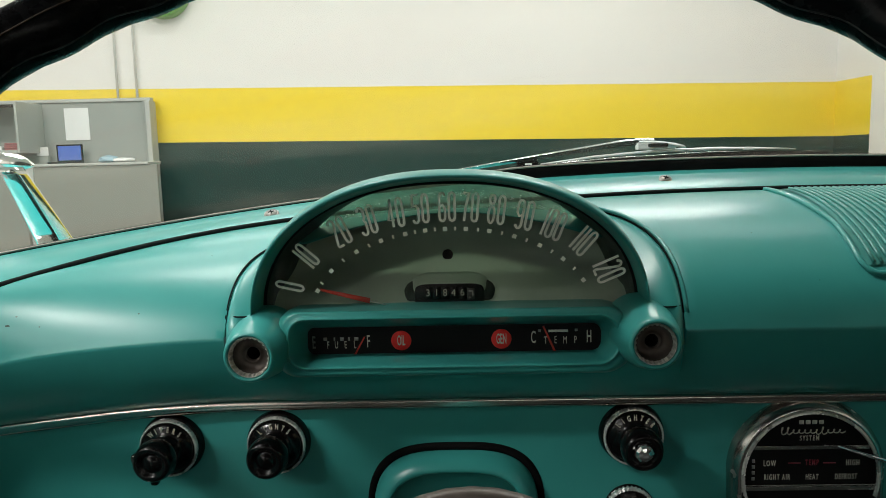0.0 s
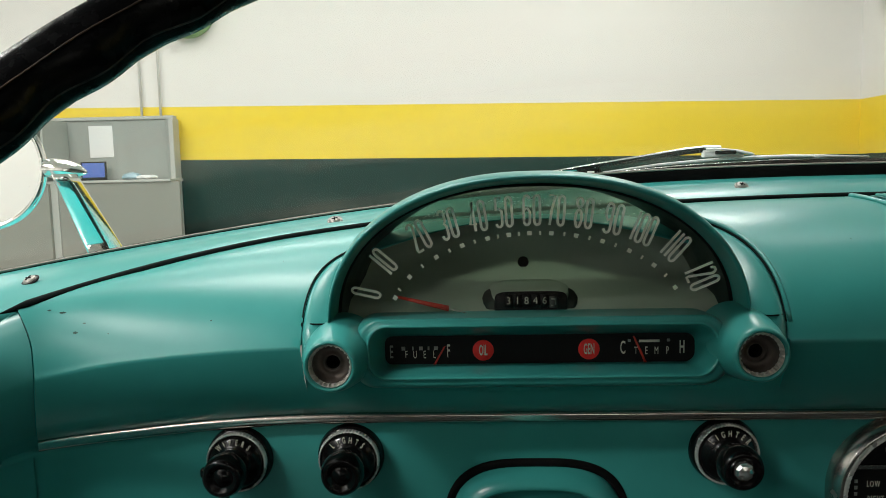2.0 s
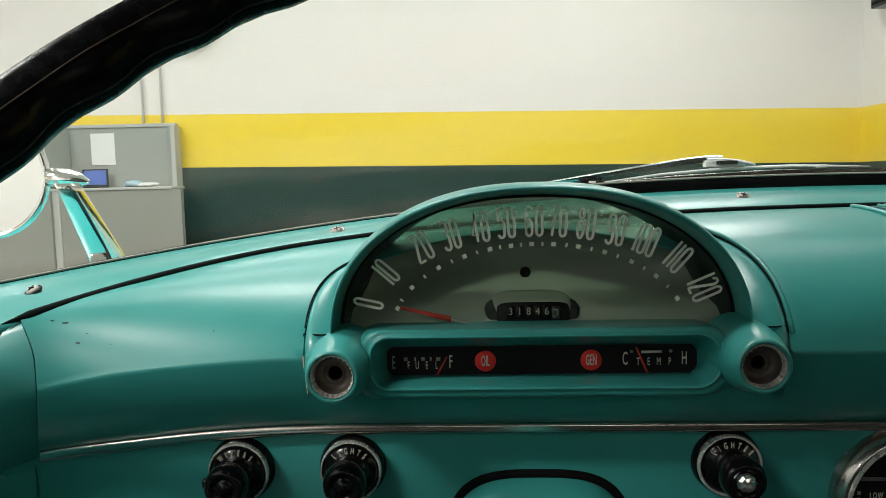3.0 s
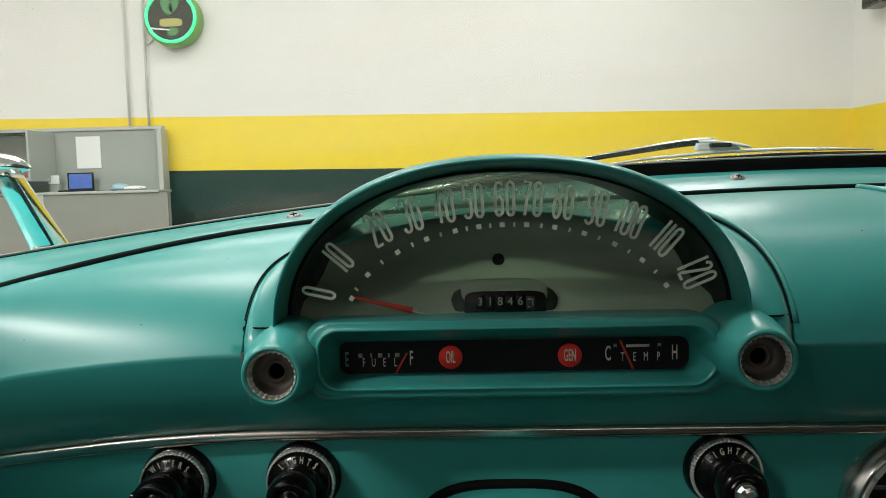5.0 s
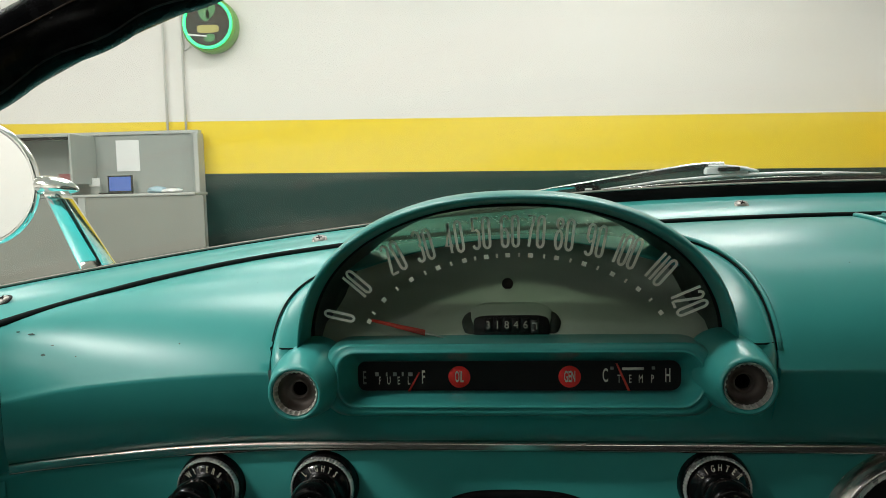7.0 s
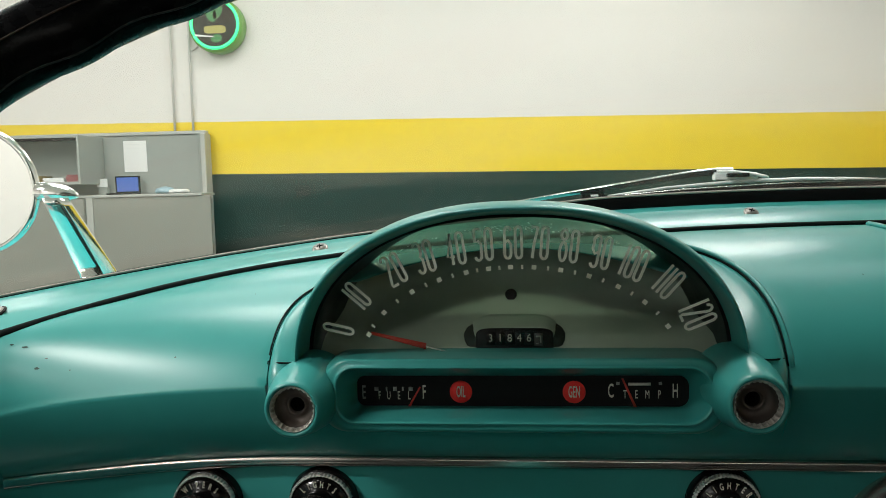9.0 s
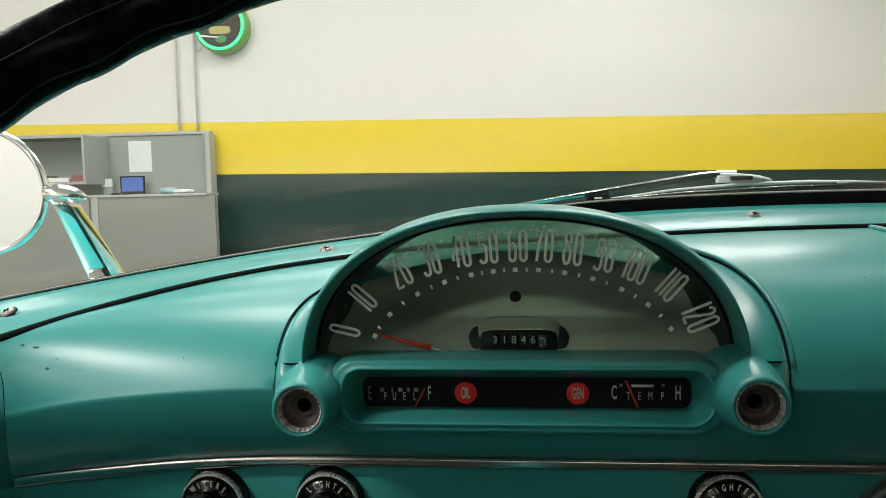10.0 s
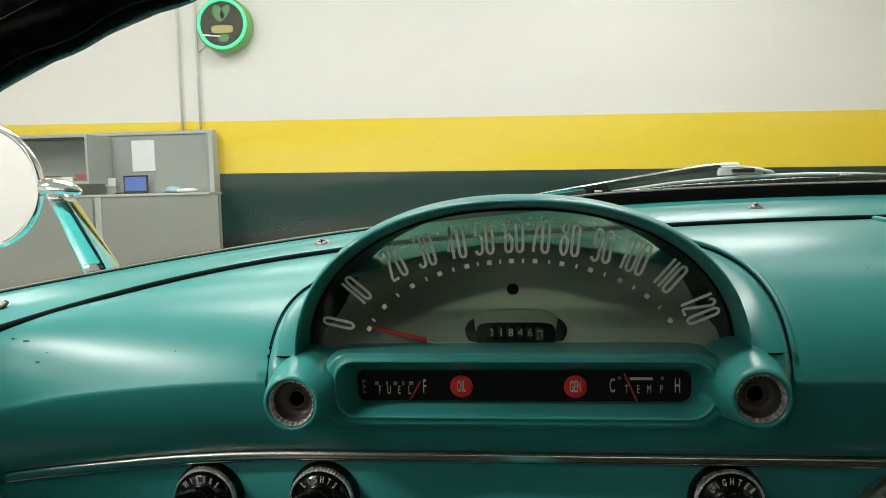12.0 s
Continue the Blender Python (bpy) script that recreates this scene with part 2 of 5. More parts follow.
def join(*bms):
    out = bmesh.new()
    for b in bms:
        me = bpy.data.meshes.new("tmp")
        b.to_mesh(me); b.free()
        out.from_mesh(me)
        bpy.data.meshes.remove(me)
    return out


def prism(outline, y0, y1, bevel=0.0):
    """A flat shape given as (x, z) points, from y0 to y1."""
    bm = loft([[(x, y0, z) for x, z in outline], [(x, y1, z) for x, z in outline]], True, True)
    return bm


def letters(text, size, narrow, at, turn=0.0, bold=0.0, shear=0.0, space=1.0, thick=0.0003):
    """Writing with the built-in font, upright, facing the driver, its middle at the point."""
    cu = bpy.data.curves.new("writing", "FONT")
    cu.body, cu.size, cu.align_x, cu.align_y, cu.extrude, cu.offset, cu.shear = text, 1.0, "CENTER", "CENTER", 0.01, bold, shear
    cu.resolution_u, cu.space_character = 3, space
    ob = new("writing", cu)
    dg = bpy.context.evaluated_depsgraph_get()
    me = bpy.data.meshes.new_from_object(ob.evaluated_get(dg))
    bm = bmesh.new()
    bm.from_mesh(me)
    bpy.data.objects.remove(ob); bpy.data.meshes.remove(me); bpy.data.curves.remove(cu)
    bm.transform(Matrix.Translation(at) @ Matrix.Rotation(radians(-turn), 4, "Y") @ Matrix.Rotation(radians(90), 4, "X") @ Matrix.Diagonal((size * narrow, size, thick * 50, 1)))
    return bm


def super_ring(cx, cz, w, h, y, n=64, e=5.0):
    """A rounded rectangle in the plane y."""
    ring = []
    for k in range(n):
        a = 2 * math.pi * k / n
        c, s = math.cos(a), math.sin(a)
        ring.append((cx + w * math.copysign(abs(c) ** (2 / e), c), y, cz + h * math.copysign(abs(s) ** (2 / e), s)))
    return ring


# ---- the building ----
def banded_wall(name, p0, p1, bands, thick, label, outward):
    """A wall from p0 to p1 with bands (z at p0, z at p1, material) stacked up from the floor."""
    bm = bmesh.new()
    mats = []
    lo = (0.0, 0.0)
    o = Vector(outward) * thick
    for k, (za, zb, m) in enumerate(bands):
        mats.append(m)
        q = [Vector((*p0, lo[0])), Vector((*p1, lo[1])), Vector((*p1, zb)), Vector((*p0, za))]
        vs = [bm.verts.new(v) for v in q] + [bm.verts.new(v + o) for v in q]
        for f in ((0, 1, 2, 3), (7, 6, 5, 4), (0, 4, 5, 1), (1, 5, 6, 2), (2, 6, 7, 3), (3, 7, 4, 0)):
            bm.faces.new([vs[i] for i in f]).material_index = k
        lo = (za, zb)
    ob = part(name, bm, mats, None, "", False, False)
    return tagged(ob, label, "wall", kind="structure")


ROOM_X0, ROOM_X1, ROOM_Y0, ROOM_Y1, ROOM_H = -6.5, 3.6, -6.0, 6.5, 4.2


def stripe(x):
    return 1.246 - 0.0145 * x, 1.713 - 0.0125 * x


bl, tl = stripe(ROOM_X0)
br, tr_ = stripe(ROOM_X1)
banded_wall("wall_north", (ROOM_X0, ROOM_Y1), (ROOM_X1, ROOM_Y1), [(bl, br, GREEN_WALL), (tl, tr_, YELLOW_WALL), (ROOM_H, ROOM_H, WHITE_WALL)], 0.2, "white wall with yellow stripe above dark green dado", (0, 1, 0))
banded_wall("wall_east", (ROOM_X1, ROOM_Y1), (ROOM_X1, 5.94), [(br, br, GREEN_WALL), (tr_, tr_, YELLOW_WALL), (ROOM_H, ROOM_H, WHITE_WALL)], 0.2, "white side wall with yellow and dark green bands", (1, 0, 0))
# Bands added on an unseen stretch so the mirror stem reflects yellow.
banded_wall("wall_east_rear", (ROOM_X1, 5.4), (ROOM_X1, ROOM_Y0), [(br, br, GREEN_WALL), (tr_, tr_, YELLOW_WALL), (ROOM_H, ROOM_H, WHITE_WALL)], 0.2, "unseen white side wall with yellow and green bands added for reflections", (1, 0, 0))
tagged(part("wall_east_plain", box(3.6, 3.8, 5.4, 5.94, 0, ROOM_H), WHITE_WALL, None, "", False, False), "plain white side wall past the painted bands", "wall", kind="structure")
tagged(part("wall_west", box(ROOM_X0 - 0.2, ROOM_X0, ROOM_Y0, ROOM_Y1, 0, ROOM_H), WHITE_WALL, None, "", False, False), "plain white workshop wall", "wall", kind="structure")
tagged(part("wall_south", box(ROOM_X0, ROOM_X1, ROOM_Y0 - 0.2, ROOM_Y0, 0, ROOM_H), WHITE_WALL, None, "", False, False), "plain white workshop wall behind the car", "wall", kind="structure")
tagged(part("floor", box(ROOM_X0, ROOM_X1, ROOM_Y0, ROOM_Y1, -0.1, 0), FLOOR_MAT, None, "", False, False), "smooth grey coated workshop floor", "floor", kind="structure")
tagged(part("ceiling", box(ROOM_X0, ROOM_X1, ROOM_Y0, ROOM_Y1, ROOM_H, ROOM_H + 0.1), CEIL_MAT, None, "", False, False), "flat white painted ceiling", "ceiling", kind="structure")
for lx, ly, watts in LAMPS:
    fix = thing("ceiling_light", (lx, ly, ROOM_H), "white fluorescent ceiling fitting with a glowing diffuser", "ceiling light", "workshop ceiling lights", False)
    part("frame", box(lx - 0.8, lx + 0.8, ly - 0.18, ly + 0.18, 4.1, 4.2, 0.01), CEIL_MAT, fix, "", False, False)
    part("diffuser", box(lx - 0.76, lx + 0.76, ly - 0.15, ly + 0.15, 4.05, 4.1, 0.012), TUBE_GLOW, fix, "", False, False)
tagged(part("corner_post", box(3.575, 3.599, 5.60, 5.935, 0, ROOM_H, 0.01), WHITE_WALL, None, "", False, False), "white painted wall post beside the painted bands", "post", kind="structure")


def conduit(x):
    ob = thing("conduit_pipe", (x, 6.46, 1.6), "thin vertical grey conduit pipe clipped to the wall", "pipe", "wall conduits", False)
    part("tube", tube([(x, 6.47, 1.55), (x, 6.47, ROOM_H - 0.002)], 0.0105, 12), PIPE, ob, "", False)
    for z in (2.95, 3.7):
        part("clip", box(x - 0.022, x + 0.022, 6.452, 6.499, z, z + 0.025, 0.003), PIPE, ob, "", False, False)


conduit(-2.67)
conduit(-2.505)

# office corner
pt = thing("partition", (-3.3, 6.3, 0), "grey fabric office partition with a pale metal top trim", "partition", car=False)
part("back_panel", box(-5.2, -2.43, 6.38, 6.43, 0.02, 1.63, 0.006), PANEL_GREY, pt, "", False, False)
part("top_trim", box(-5.2, -2.36, 6.365, 6.445, 1.63, 1.66, 0.006), PANEL_TRIM, pt, "pale grey metal trim", False, False)
part("end_panel", box(-2.385, -2.345, 6.30, 6.445, 0.02, 1.63, 0.006), PANEL_TRIM, pt, "pale grey end panel", False, False)
part("end_post", box(-2.43, -2.385, 6.36, 6.43, 0.02, 1.63, 0.006), PANEL_GREY, pt, "", False, False)
ct = thing("counter", (-3.0, 6.1, 0), "beige grey laminate reception counter with a pale edge", "counter", car=False)
part("front_panel", box(-3.24, -2.235, 6.07, 6.10, 0.0, 1.095, 0.004), PANEL_LOW, ct, "", False, False)
part("corner_post", box(-3.30, -3.24, 6.06, 6.11, 0.0, 1.10, 0.006), PANEL_TRIM, ct, "pale grey corner post", False, False)
part("side_panel", box(-5.0, -3.30, 6.03, 6.07, 0.0, 1.09, 0.004), PANEL_LOW, ct, "", False, False)
part("worktop", box(-5.0, -2.30, 6.055, 6.36, 1.095, 1.118, 0.006), PANEL_TRIM, ct, "pale grey worktop", False, False)
cb = thing("wall_cabinet", (-3.9, 6.2, 1.21), "open grey metal overhead cabinet with papers inside", "cabinet", car=False)
CX0, CX1, CYF, CYB, CZ0, CZ1 = -4.7, -3.28, 5.97, 6.375, 1.21, 1.62
part("side", box(CX1 - 0.02, CX1, CYF, CYB, CZ0, CZ1, 0.004), CABINET, cb, "", False, False)
part("side", box(CX0, CX0 + 0.02, CYF, CYB, CZ0, CZ1, 0.004), CABINET, cb, "", False, False)
part("bottom", box(CX0 + 0.02, CX1 - 0.02, CYF, CYB, CZ0, CZ0 + 0.025, 0.003), CABINET, cb, "", False, False)
part("top", box(CX0 + 0.02, CX1 - 0.02, CYF, CYB, CZ1 - 0.025, CZ1, 0.003), CABINET, cb, "", False, False)
part("back", box(CX0 + 0.02, CX1 - 0.02, CYB - 0.012, CYB, CZ0 + 0.025, CZ1 - 0.025), CABINET, cb, "", False, False)
part("door_rail", box(CX0 + 0.03, CX1 - 0.03, CYF + 0.005, CYF + 0.03, CZ1 - 0.048, CZ1 - 0.027, 0.004), BLACK, cb, "dark rail of the lifted door", False, False)
for k, (x, w, h, mat, lab) in enumerate([(-3.375, 0.11, 0.06, RED_BOOK, "dull red folded booklet on the cabinet shelf"), (-3.54, 0.18, 0.035, PAPER, "stack of white papers on the cabinet shelf"), (-3.78, 0.2, 0.055, TAN_BOOK, "stack of yellow-brown folders on the cabinet shelf"), (-4.08, 0.22, 0.05, PAPER, "stack of white papers on the cabinet shelf")]):
    bm = join(*[box(x - w / 2 + random.uniform(-.01, .01), x + w / 2 + random.uniform(-.01, .01), 6.02, 6.24, CZ0 + 0.0255 + h * i / 4, CZ0 + 0.0255 + h * (i + 0.9) / 4) for i in range(4)])
    tagged(part("paper_stack", bm, mat, None, "", False, False), lab, "papers", "papers in the cabinet")
nt_ = thing("wall_notice", (-3.05, 6.38, 1.3), "white printed sheet pinned on the grey partition", "notice", car=False)
part("sheet", box(-3.1, -2.895, 6.374, 6.379, 1.315, 1.585), PAPER, nt_, "", False, False)
for k in range(5):
    part("printed_line", box(-3.08, -2.925 - 0.02 * (k % 2), 6.3733, 6.3739, 1.55 - 0.034 * k, 1.5555 - 0.034 * k), INK, nt_, "pale grey line of printing", False, False)
lp = thing("laptop", (-3.05, 6.27, 1.118), "small dark laptop with a lit blue screen on the counter", "laptop", car=False)
part("base", box(-3.15, -2.92, 6.12, 6.28, 1.1185, 1.132, 0.004), BLACK, lp, "", False, False)
bm = box(-3.145, -2.925, 6.28, 6.292, 1.132, 1.278, 0.004)
part("lid", bm, BLACK, lp, "", False, False)
part("screen", box(-3.13, -2.94, 6.276, 6.2795, 1.145, 1.266), SCREEN, lp, "glowing blue screen", False, False)
hd = thing("note_holder", (-3.27, 6.3, 1.118), "small white card holder on the counter", "card holder", car=False)
part("stand", box(-3.305, -3.225, 6.29, 6.34, 1.1185, 1.19, 0.005), CABINET, hd, "", False, False)
part("card", box(-3.31, -3.215, 6.28, 6.287, 1.1885, 1.26, 0.002), PAPER, hd, "white card", False, False)


def crumple(at, rx, ry, rz, seed):
    bm = bmesh.new()
    bmesh.ops.create_icosphere(bm, subdivisions=3, radius=1)
    for v in bm.verts:
        d = 1 + 0.35 * noise.noise(v.co * 2.3 + Vector((seed, 0, 0)))
        v.co = Vector((at[0] + v.co.x * d * rx, at[1] + v.co.y * d * ry, at[2] + max(-0.9, v.co.z * d) * rz))
    return bm


tagged(part("plastic_bag", crumple((-2.70, 6.25, 1.145), 0.085, 0.05, 0.03, 2.0), BLUE_BAG, None, "", False), "crumpled pale blue plastic bag on the counter", "bag")
tagged(part("paper_wad", crumple((-2.56, 6.22, 1.137), 0.09, 0.05, 0.02, 7.0), PAPER, None, "", False), "crumpled white paper lying on the counter", "paper")

# neon clock
ck = thing("neon_clock", (-2.27, 6.5, 2.56), "round green wall clock with a glowing neon ring", "clock", car=False)
CC = (-2.228, 6.5, 2.555)
part("case", lathe([(0.232, -0.001), (0.236, -0.02), (0.236, -0.12), (0.228, -0.135), (0.205, -0.14)], CC, 48, "y", True), CLOCK_GREEN, ck, "", False)
part("face", lathe([(0.19, -0.1402), (0.19, -0.146)], CC, 48, "y", True), CLOCK_FACE, ck, "dark clock face", False, False)
ring = []
for k in range(49):
    a = 2 * math.pi * k / 48
    ring.append((CC[0] + 0.203 * math.cos(a), CC[1] - 0.152, CC[2] + 0.203 * math.sin(a)))
part("neon_tube", tube(ring, 0.0135, 10, False), NEON, ck, "glowing green neon ring", False)
part("yellow_plate", prism([(CC[0] + 0.095 * math.copysign(abs(math.cos(a)) ** 0.5, math.cos(a)), CC[2] - 0.045 + 0.033 * math.copysign(abs(math.sin(a)) ** 0.5, math.sin(a))) for a in (2 * math.pi * k / 24 for k in range(24))], CC[1] - 0.149, CC[1] - 0.1465), CLOCK_BAR, ck, "yellow rounded bar on the face", False, False)
for dx, dz, w, h, tn in ((-0.03, 0.09, 0.045, 0.075, 0.4), (0.03, 0.10, 0.035, 0.065, -0.5), (0.01, -0.12, 0.05, 0.035, 0.2)):
    part("green_print", prism([(CC[0] + dx + w * math.cos(a) * math.cos(tn) - h * math.sin(a) * math.sin(tn), CC[2] + dz + w * math.cos(a) * math.sin(tn) + h * math.sin(a) * math.cos(tn)) for a in (2 * math.pi * k / 14 for k in range(14))], CC[1] - 0.148, CC[1] - 0.1464), CLOCK_LEAF, ck, "green printed shape", False, False)
part("minute_hand", prism([(CC[0] - 0.01, CC[2] - 0.112), (CC[0] - 0.172, CC[2] - 0.098), (CC[0] - 0.174, CC[2] - 0.082), (CC[0] - 0.012, CC[2] - 0.102)], CC[1] - 0.158, CC[1] - 0.155), PAPER, ck, "white clock hand", False, False)
part("power_cable", tube([(CC[0] - 0.19, 6.49, CC[2] - 0.12), (CC[0] - 0.225, 6.488, CC[2] - 0.17), (-2.50, 6.49, CC[2] - 0.2)], 0.005, 8), PIPE, ck, "thin grey cable", False)

# dark unit high on the side wall
vb = thing("wall_speaker", (3.5, 6.1, 2.42), "small dark louvred box mounted on the side wall", "wall box", car=False)
part("housing", box(3.44, 3.599, 5.85, 6.12, 2.42, 2.72, 0.01), BLACK, vb, "", False, False)
for k in range(6):
    part("louvre", box(3.43, 3.452, 5.87, 6.10, 2.445 + 0.045 * k, 2.465 + 0.045 * k, 0.003), RUBBER, vb, "", False, False)

# ---- the car: guiding lines, in its own axes (x across, y forward, z up) ----
def sill_y(x):
    return 0.292 - 0.40 * abs(x - 0.36) ** 3


def sill_z(x):
    return 0.0678 - 0.10 * abs(x - 0.36) ** 2.15


def blend(x, a, b):
    t = min(1, max(0, (x - a) / (b - a)))
    return t * t * (3 - 2 * t)


def seam(x):
    return sill_y(x) - 0.072, sill_z(x) - 0.004 - 0.007 * blend(x, -0.15, 0.15) - 0.35 * max(0, -0.20 - x) ** 2


def crease_z(x):
    return -0.042 - 0.33 * max(0, -0.15 - x) ** 2


def strip_z(x):
    return -0.1149 - 0.32 * max(0, -0.15 - x) ** 2


FRONT_Y = 0.018


def roll_end(x):
    """How far the roll turns, in degrees, before the crease: less on the driver's side."""
    return 60 + 24 * blend(x, -0.10, 0.30)


def roll(x, a, out=0.0):
    """The rolled top of the dashboard: a from 0 at the seam to 90 at the crease."""
    ys, zs = seam(x)
    zk, end = crease_z(x), radians(roll_end(x))
    t = end * a / 90
    y = ys + (FRONT_Y - ys) * math.sin(t) / math.sin(end)
    z = zk + (zs - zk) * (math.cos(t) - math.cos(end)) / (1 - math.cos(end))
    if out:
        v = Vector((0, -math.sin(t) * (zs - zk) / (1 - math.cos(end)), math.cos(t) * (ys - FRONT_Y) / math.sin(end))).normalized()
        y, z = y + v.y * out, z + v.z * out
    return (x, y, z)


def spread(a, b, n):
    return [a + (b - a) * i / (n - 1) for i in range(n)]


# ---- dashboard ----
dash = thing("dashboard", (0.25, 0.1, -0.4), "teal painted metal car dashboard with worn paint", "dashboard")
XS = spread(-0.4175, 1.05, 120)
ANG = [0, 3, 7, 12] + list(range(18, 84, 6)) + [86, 90]
def under(x, start=None):
    """The undercut from the crease down to the chrome strip."""
    zk, zc = crease_z(x), strip_z(x)
    pts = [(x, 0.0172, zk - 0.0015), (x, 0.0177, zk - 0.004), (x, 0.0202, zk - 0.012), (x, 0.0272, zk + (zc - zk) * 0.40), (x, 0.0372, zk + (zc - zk) * 0.62), (x, 0.0482, zk + (zc - zk) * 0.80), (x, 0.0588, zc + 0.005), (x, 0.064, zc + 0.0025), (x, 0.072, zc + 0.0015)]
    return pts


CUT = 0.1875


def cluster_top(x):
    """Height up to which the cluster takes the place of the dashboard roll."""
    u = abs(x)
    b, e = (0.0875, 5.0) if x < 0 else (0.1043, 5.0)
    zc = -0.055 + b * max(0.0, 1 - (u / CUT) ** e) ** (1 / e)
    zb = -0.032 + 0.077 * (1 - 0.42 * (u / 0.165) ** 2)
    return zc + (zb - zc) * (1 - blend(u, 0.13, 0.152))


def full_ring(x):
    ys, zs = seam(x)
    return [(x, ys + 0.006, zs - 0.012), (x, ys + 0.002, zs - 0.003)] + [roll(x, a) for a in ANG] + under(x)


def flare(p):
    """The driver's end leans with the depth of the panel."""
    x, y, z = p
    drop = min(1.0, max(0.0, (crease_z(max(x, -0.4175)) - z) / 0.06))
    lean = 0.0145 - (y - 0.0175) * 0.58 - 0.004 * drop - 0.010 * max(0.0, min(1.0, (z + 0.045) / 0.032)) ** 1.6
    return (x + lean * blend(-x, 0.33, 0.4175), y, z)


left = loft([[flare(p) for p in full_ring(x)] for x in spread(-0.4175, -CUT, 30)], False)
right = loft([full_ring(x) for x in spread(CUT, 1.05, 70)], False)
rings = []
for k in range(61):
    x = -CUT * math.cos(math.pi * k / 60)
    ys, zs = seam(x)
    zk, top = crease_z(x), cluster_top(x)
    end = radians(roll_end(x))
    c = math.cos(end) + (1 - math.cos(end)) * max(0.0, min(1.0, (top - zk) / (zs - zk)))
    am = max(1.5, math.degrees(math.acos(min(1.0, c))) * 90 / roll_end(x))
    r = [(x, ys + 0.006, zs - 0.012), (x, ys + 0.002, zs - 0.003)] + [roll(x, am * i / 15) for i in range(16)]
    r.append((x, r[-1][1] + 0.012, r[-1][2] - 0.001))
    rings.append(r)
middle = loft(rings, False)
rings = []
for x in spread(-CUT, CUT, 44):
    z0 = -0.0725 + 0.020 * blend(abs(x), 0.135, 0.152)
    zc, zk = strip_z(x), crease_z(x)
    edge = under(x)
    upper = [p for p in edge if p[2] >= z0][-1]
    lower = [p for p in edge if p[2] < z0][0]
    f = (upper[2] - z0) / (upper[2] - lower[2])
    rings.append([(x, 0.070, z0), (x, upper[1] + (lower[1] - upper[1]) * f, z0)] + [p for p in under(x) if p[2] < z0 - 0.002][-5:])
n_low = min(len(r) for r in rings)
low = loft([r[:2] + r[-(n_low - 2):] for r in rings], False)
panel = join(left, right, middle, low)
bmesh.ops.remove_doubles(panel, verts=panel.verts[:], dist=0.0001)
part("upper_panel", panel, TEAL, dash, "rolled teal dashboard top")
rings = []
for x in spread(-0.47, 1.05, 120):
    zc = strip_z(x)
    rings.append([(x, 0.074, zc + 0.001), (x, 0.0695, zc - 0.0030), (x, 0.0665, zc - 0.0045), (x, 0.0662, zc - 0.008), (x, 0.0668, zc - 0.018), (x, 0.0675, zc - 0.04), (x, 0.062, -0.24), (x, 0.040, -0.40)])
part("lower_panel", loft(rings, False), TEAL, dash, "flat teal lower dashboard panel")
rings = []
for x in XS:
    zc = strip_z(x)
    w = 1.5 + 0.2 * blend(-x, 0.10, 0.32)
    prof = [(0.072, 0.0032), (0.0605, 0.0030), (0.0590, 0.0022), (0.0582, 0.0008), (0.0585, 0.0001), (0.0585, -0.0003), (0.0583, -0.0010), (0.0588, -0.0020), (0.0605, -0.0031), (0.072, -0.0034)]
    rings.append([flare((x, y - (0.0014 if y < 0.065 else 0), zc + dz * w)) for y, dz in prof])
part("chrome_strip", loft(rings, False), STRIP, dash, "worn ribbed chrome trim strip")
# end cap beyond the gap
def end_profile(x, inset, k=0.0):
    zk = crease_z(-0.4175)
    pts = [(0, 0.018 + 0.013 * (1 - math.sin(t)), zk + (-0.0130 - zk) * math.cos(t)) for t in (radians(q) for q in (0, 8, 16, 25, 35, 45, 55, 65, 75, 84, 90))]
    pts += [(0, 0.0185, zk - 0.004), (0, 0.022, zk - 0.014), (0, 0.034, zk - 0.036), (0, 0.052, zk - 0.058), (0, 0.066, zk - 0.070), (0, 0.072, zk - 0.082)]
    return [flare((x, y + inset - 0.03 * k, z - inset * 0.5 - 0.060 * k)) for _, y, z in pts]


part("end_cap", loft([end_profile(-0.4185 - 0.2 * k, 0.0010 + 0.0010 * (k < 0.01), k) for k in spread(0, 1, 14)], False), TEAL, dash, "teal end cap at the door pillar")
part("kick_panel", loft([[flare((x, 0.072, -0.1475 + 0.3 * (x + 0.418))), flare((x, 0.064, -0.150 + 0.3 * (x + 0.418))), flare((x, 0.0655, -0.165 + 0.3 * (x + 0.418))), flare((x, 0.066, -0.24)), flare((x, 0.045, -0.42))] for x in spread(-0.423, -0.60, 8)], False), TEAL, dash, "shaded teal kick panel")
part("end_gap", loft([end_profile(x, 0.0045) for x in (-0.423, -0.4185)], False), SHADOW_GAP, dash, "dark gap")
# garnish moulding under the windshield
rings = []
for x in spread(-0.60, 1.1, 110):
    ys, zs = seam(x)
    ye, ze = sill_y(x) + 0.045, sill_z(x) + 0.009
    mid_y, mid_z = sill_y(x), sill_z(x) + 0.002
    rings.append([(x, ys + 0.004, zs - 0.02 + 0.015 * blend(-x, 0.415, 0.43)), (x, ys + 0.004, zs - 0.003), (x, ys + 0.006, zs + 0.0015), (x, ys + 0.012, zs + 0.004), (x, ys + 0.03, (zs + mid_z) / 2 + 0.004), (x, mid_y, mid_z), (x, mid_y + 0.025, mid_z + 0.004), (x, ye - 0.004, ze), (x, ye, ze - 0.003), (x, ye + 0.004, ze - 0.02)])
gar = part("windshield_garnish", loft(rings, False), TEAL, dash, "teal garnish moulding below the windshield")
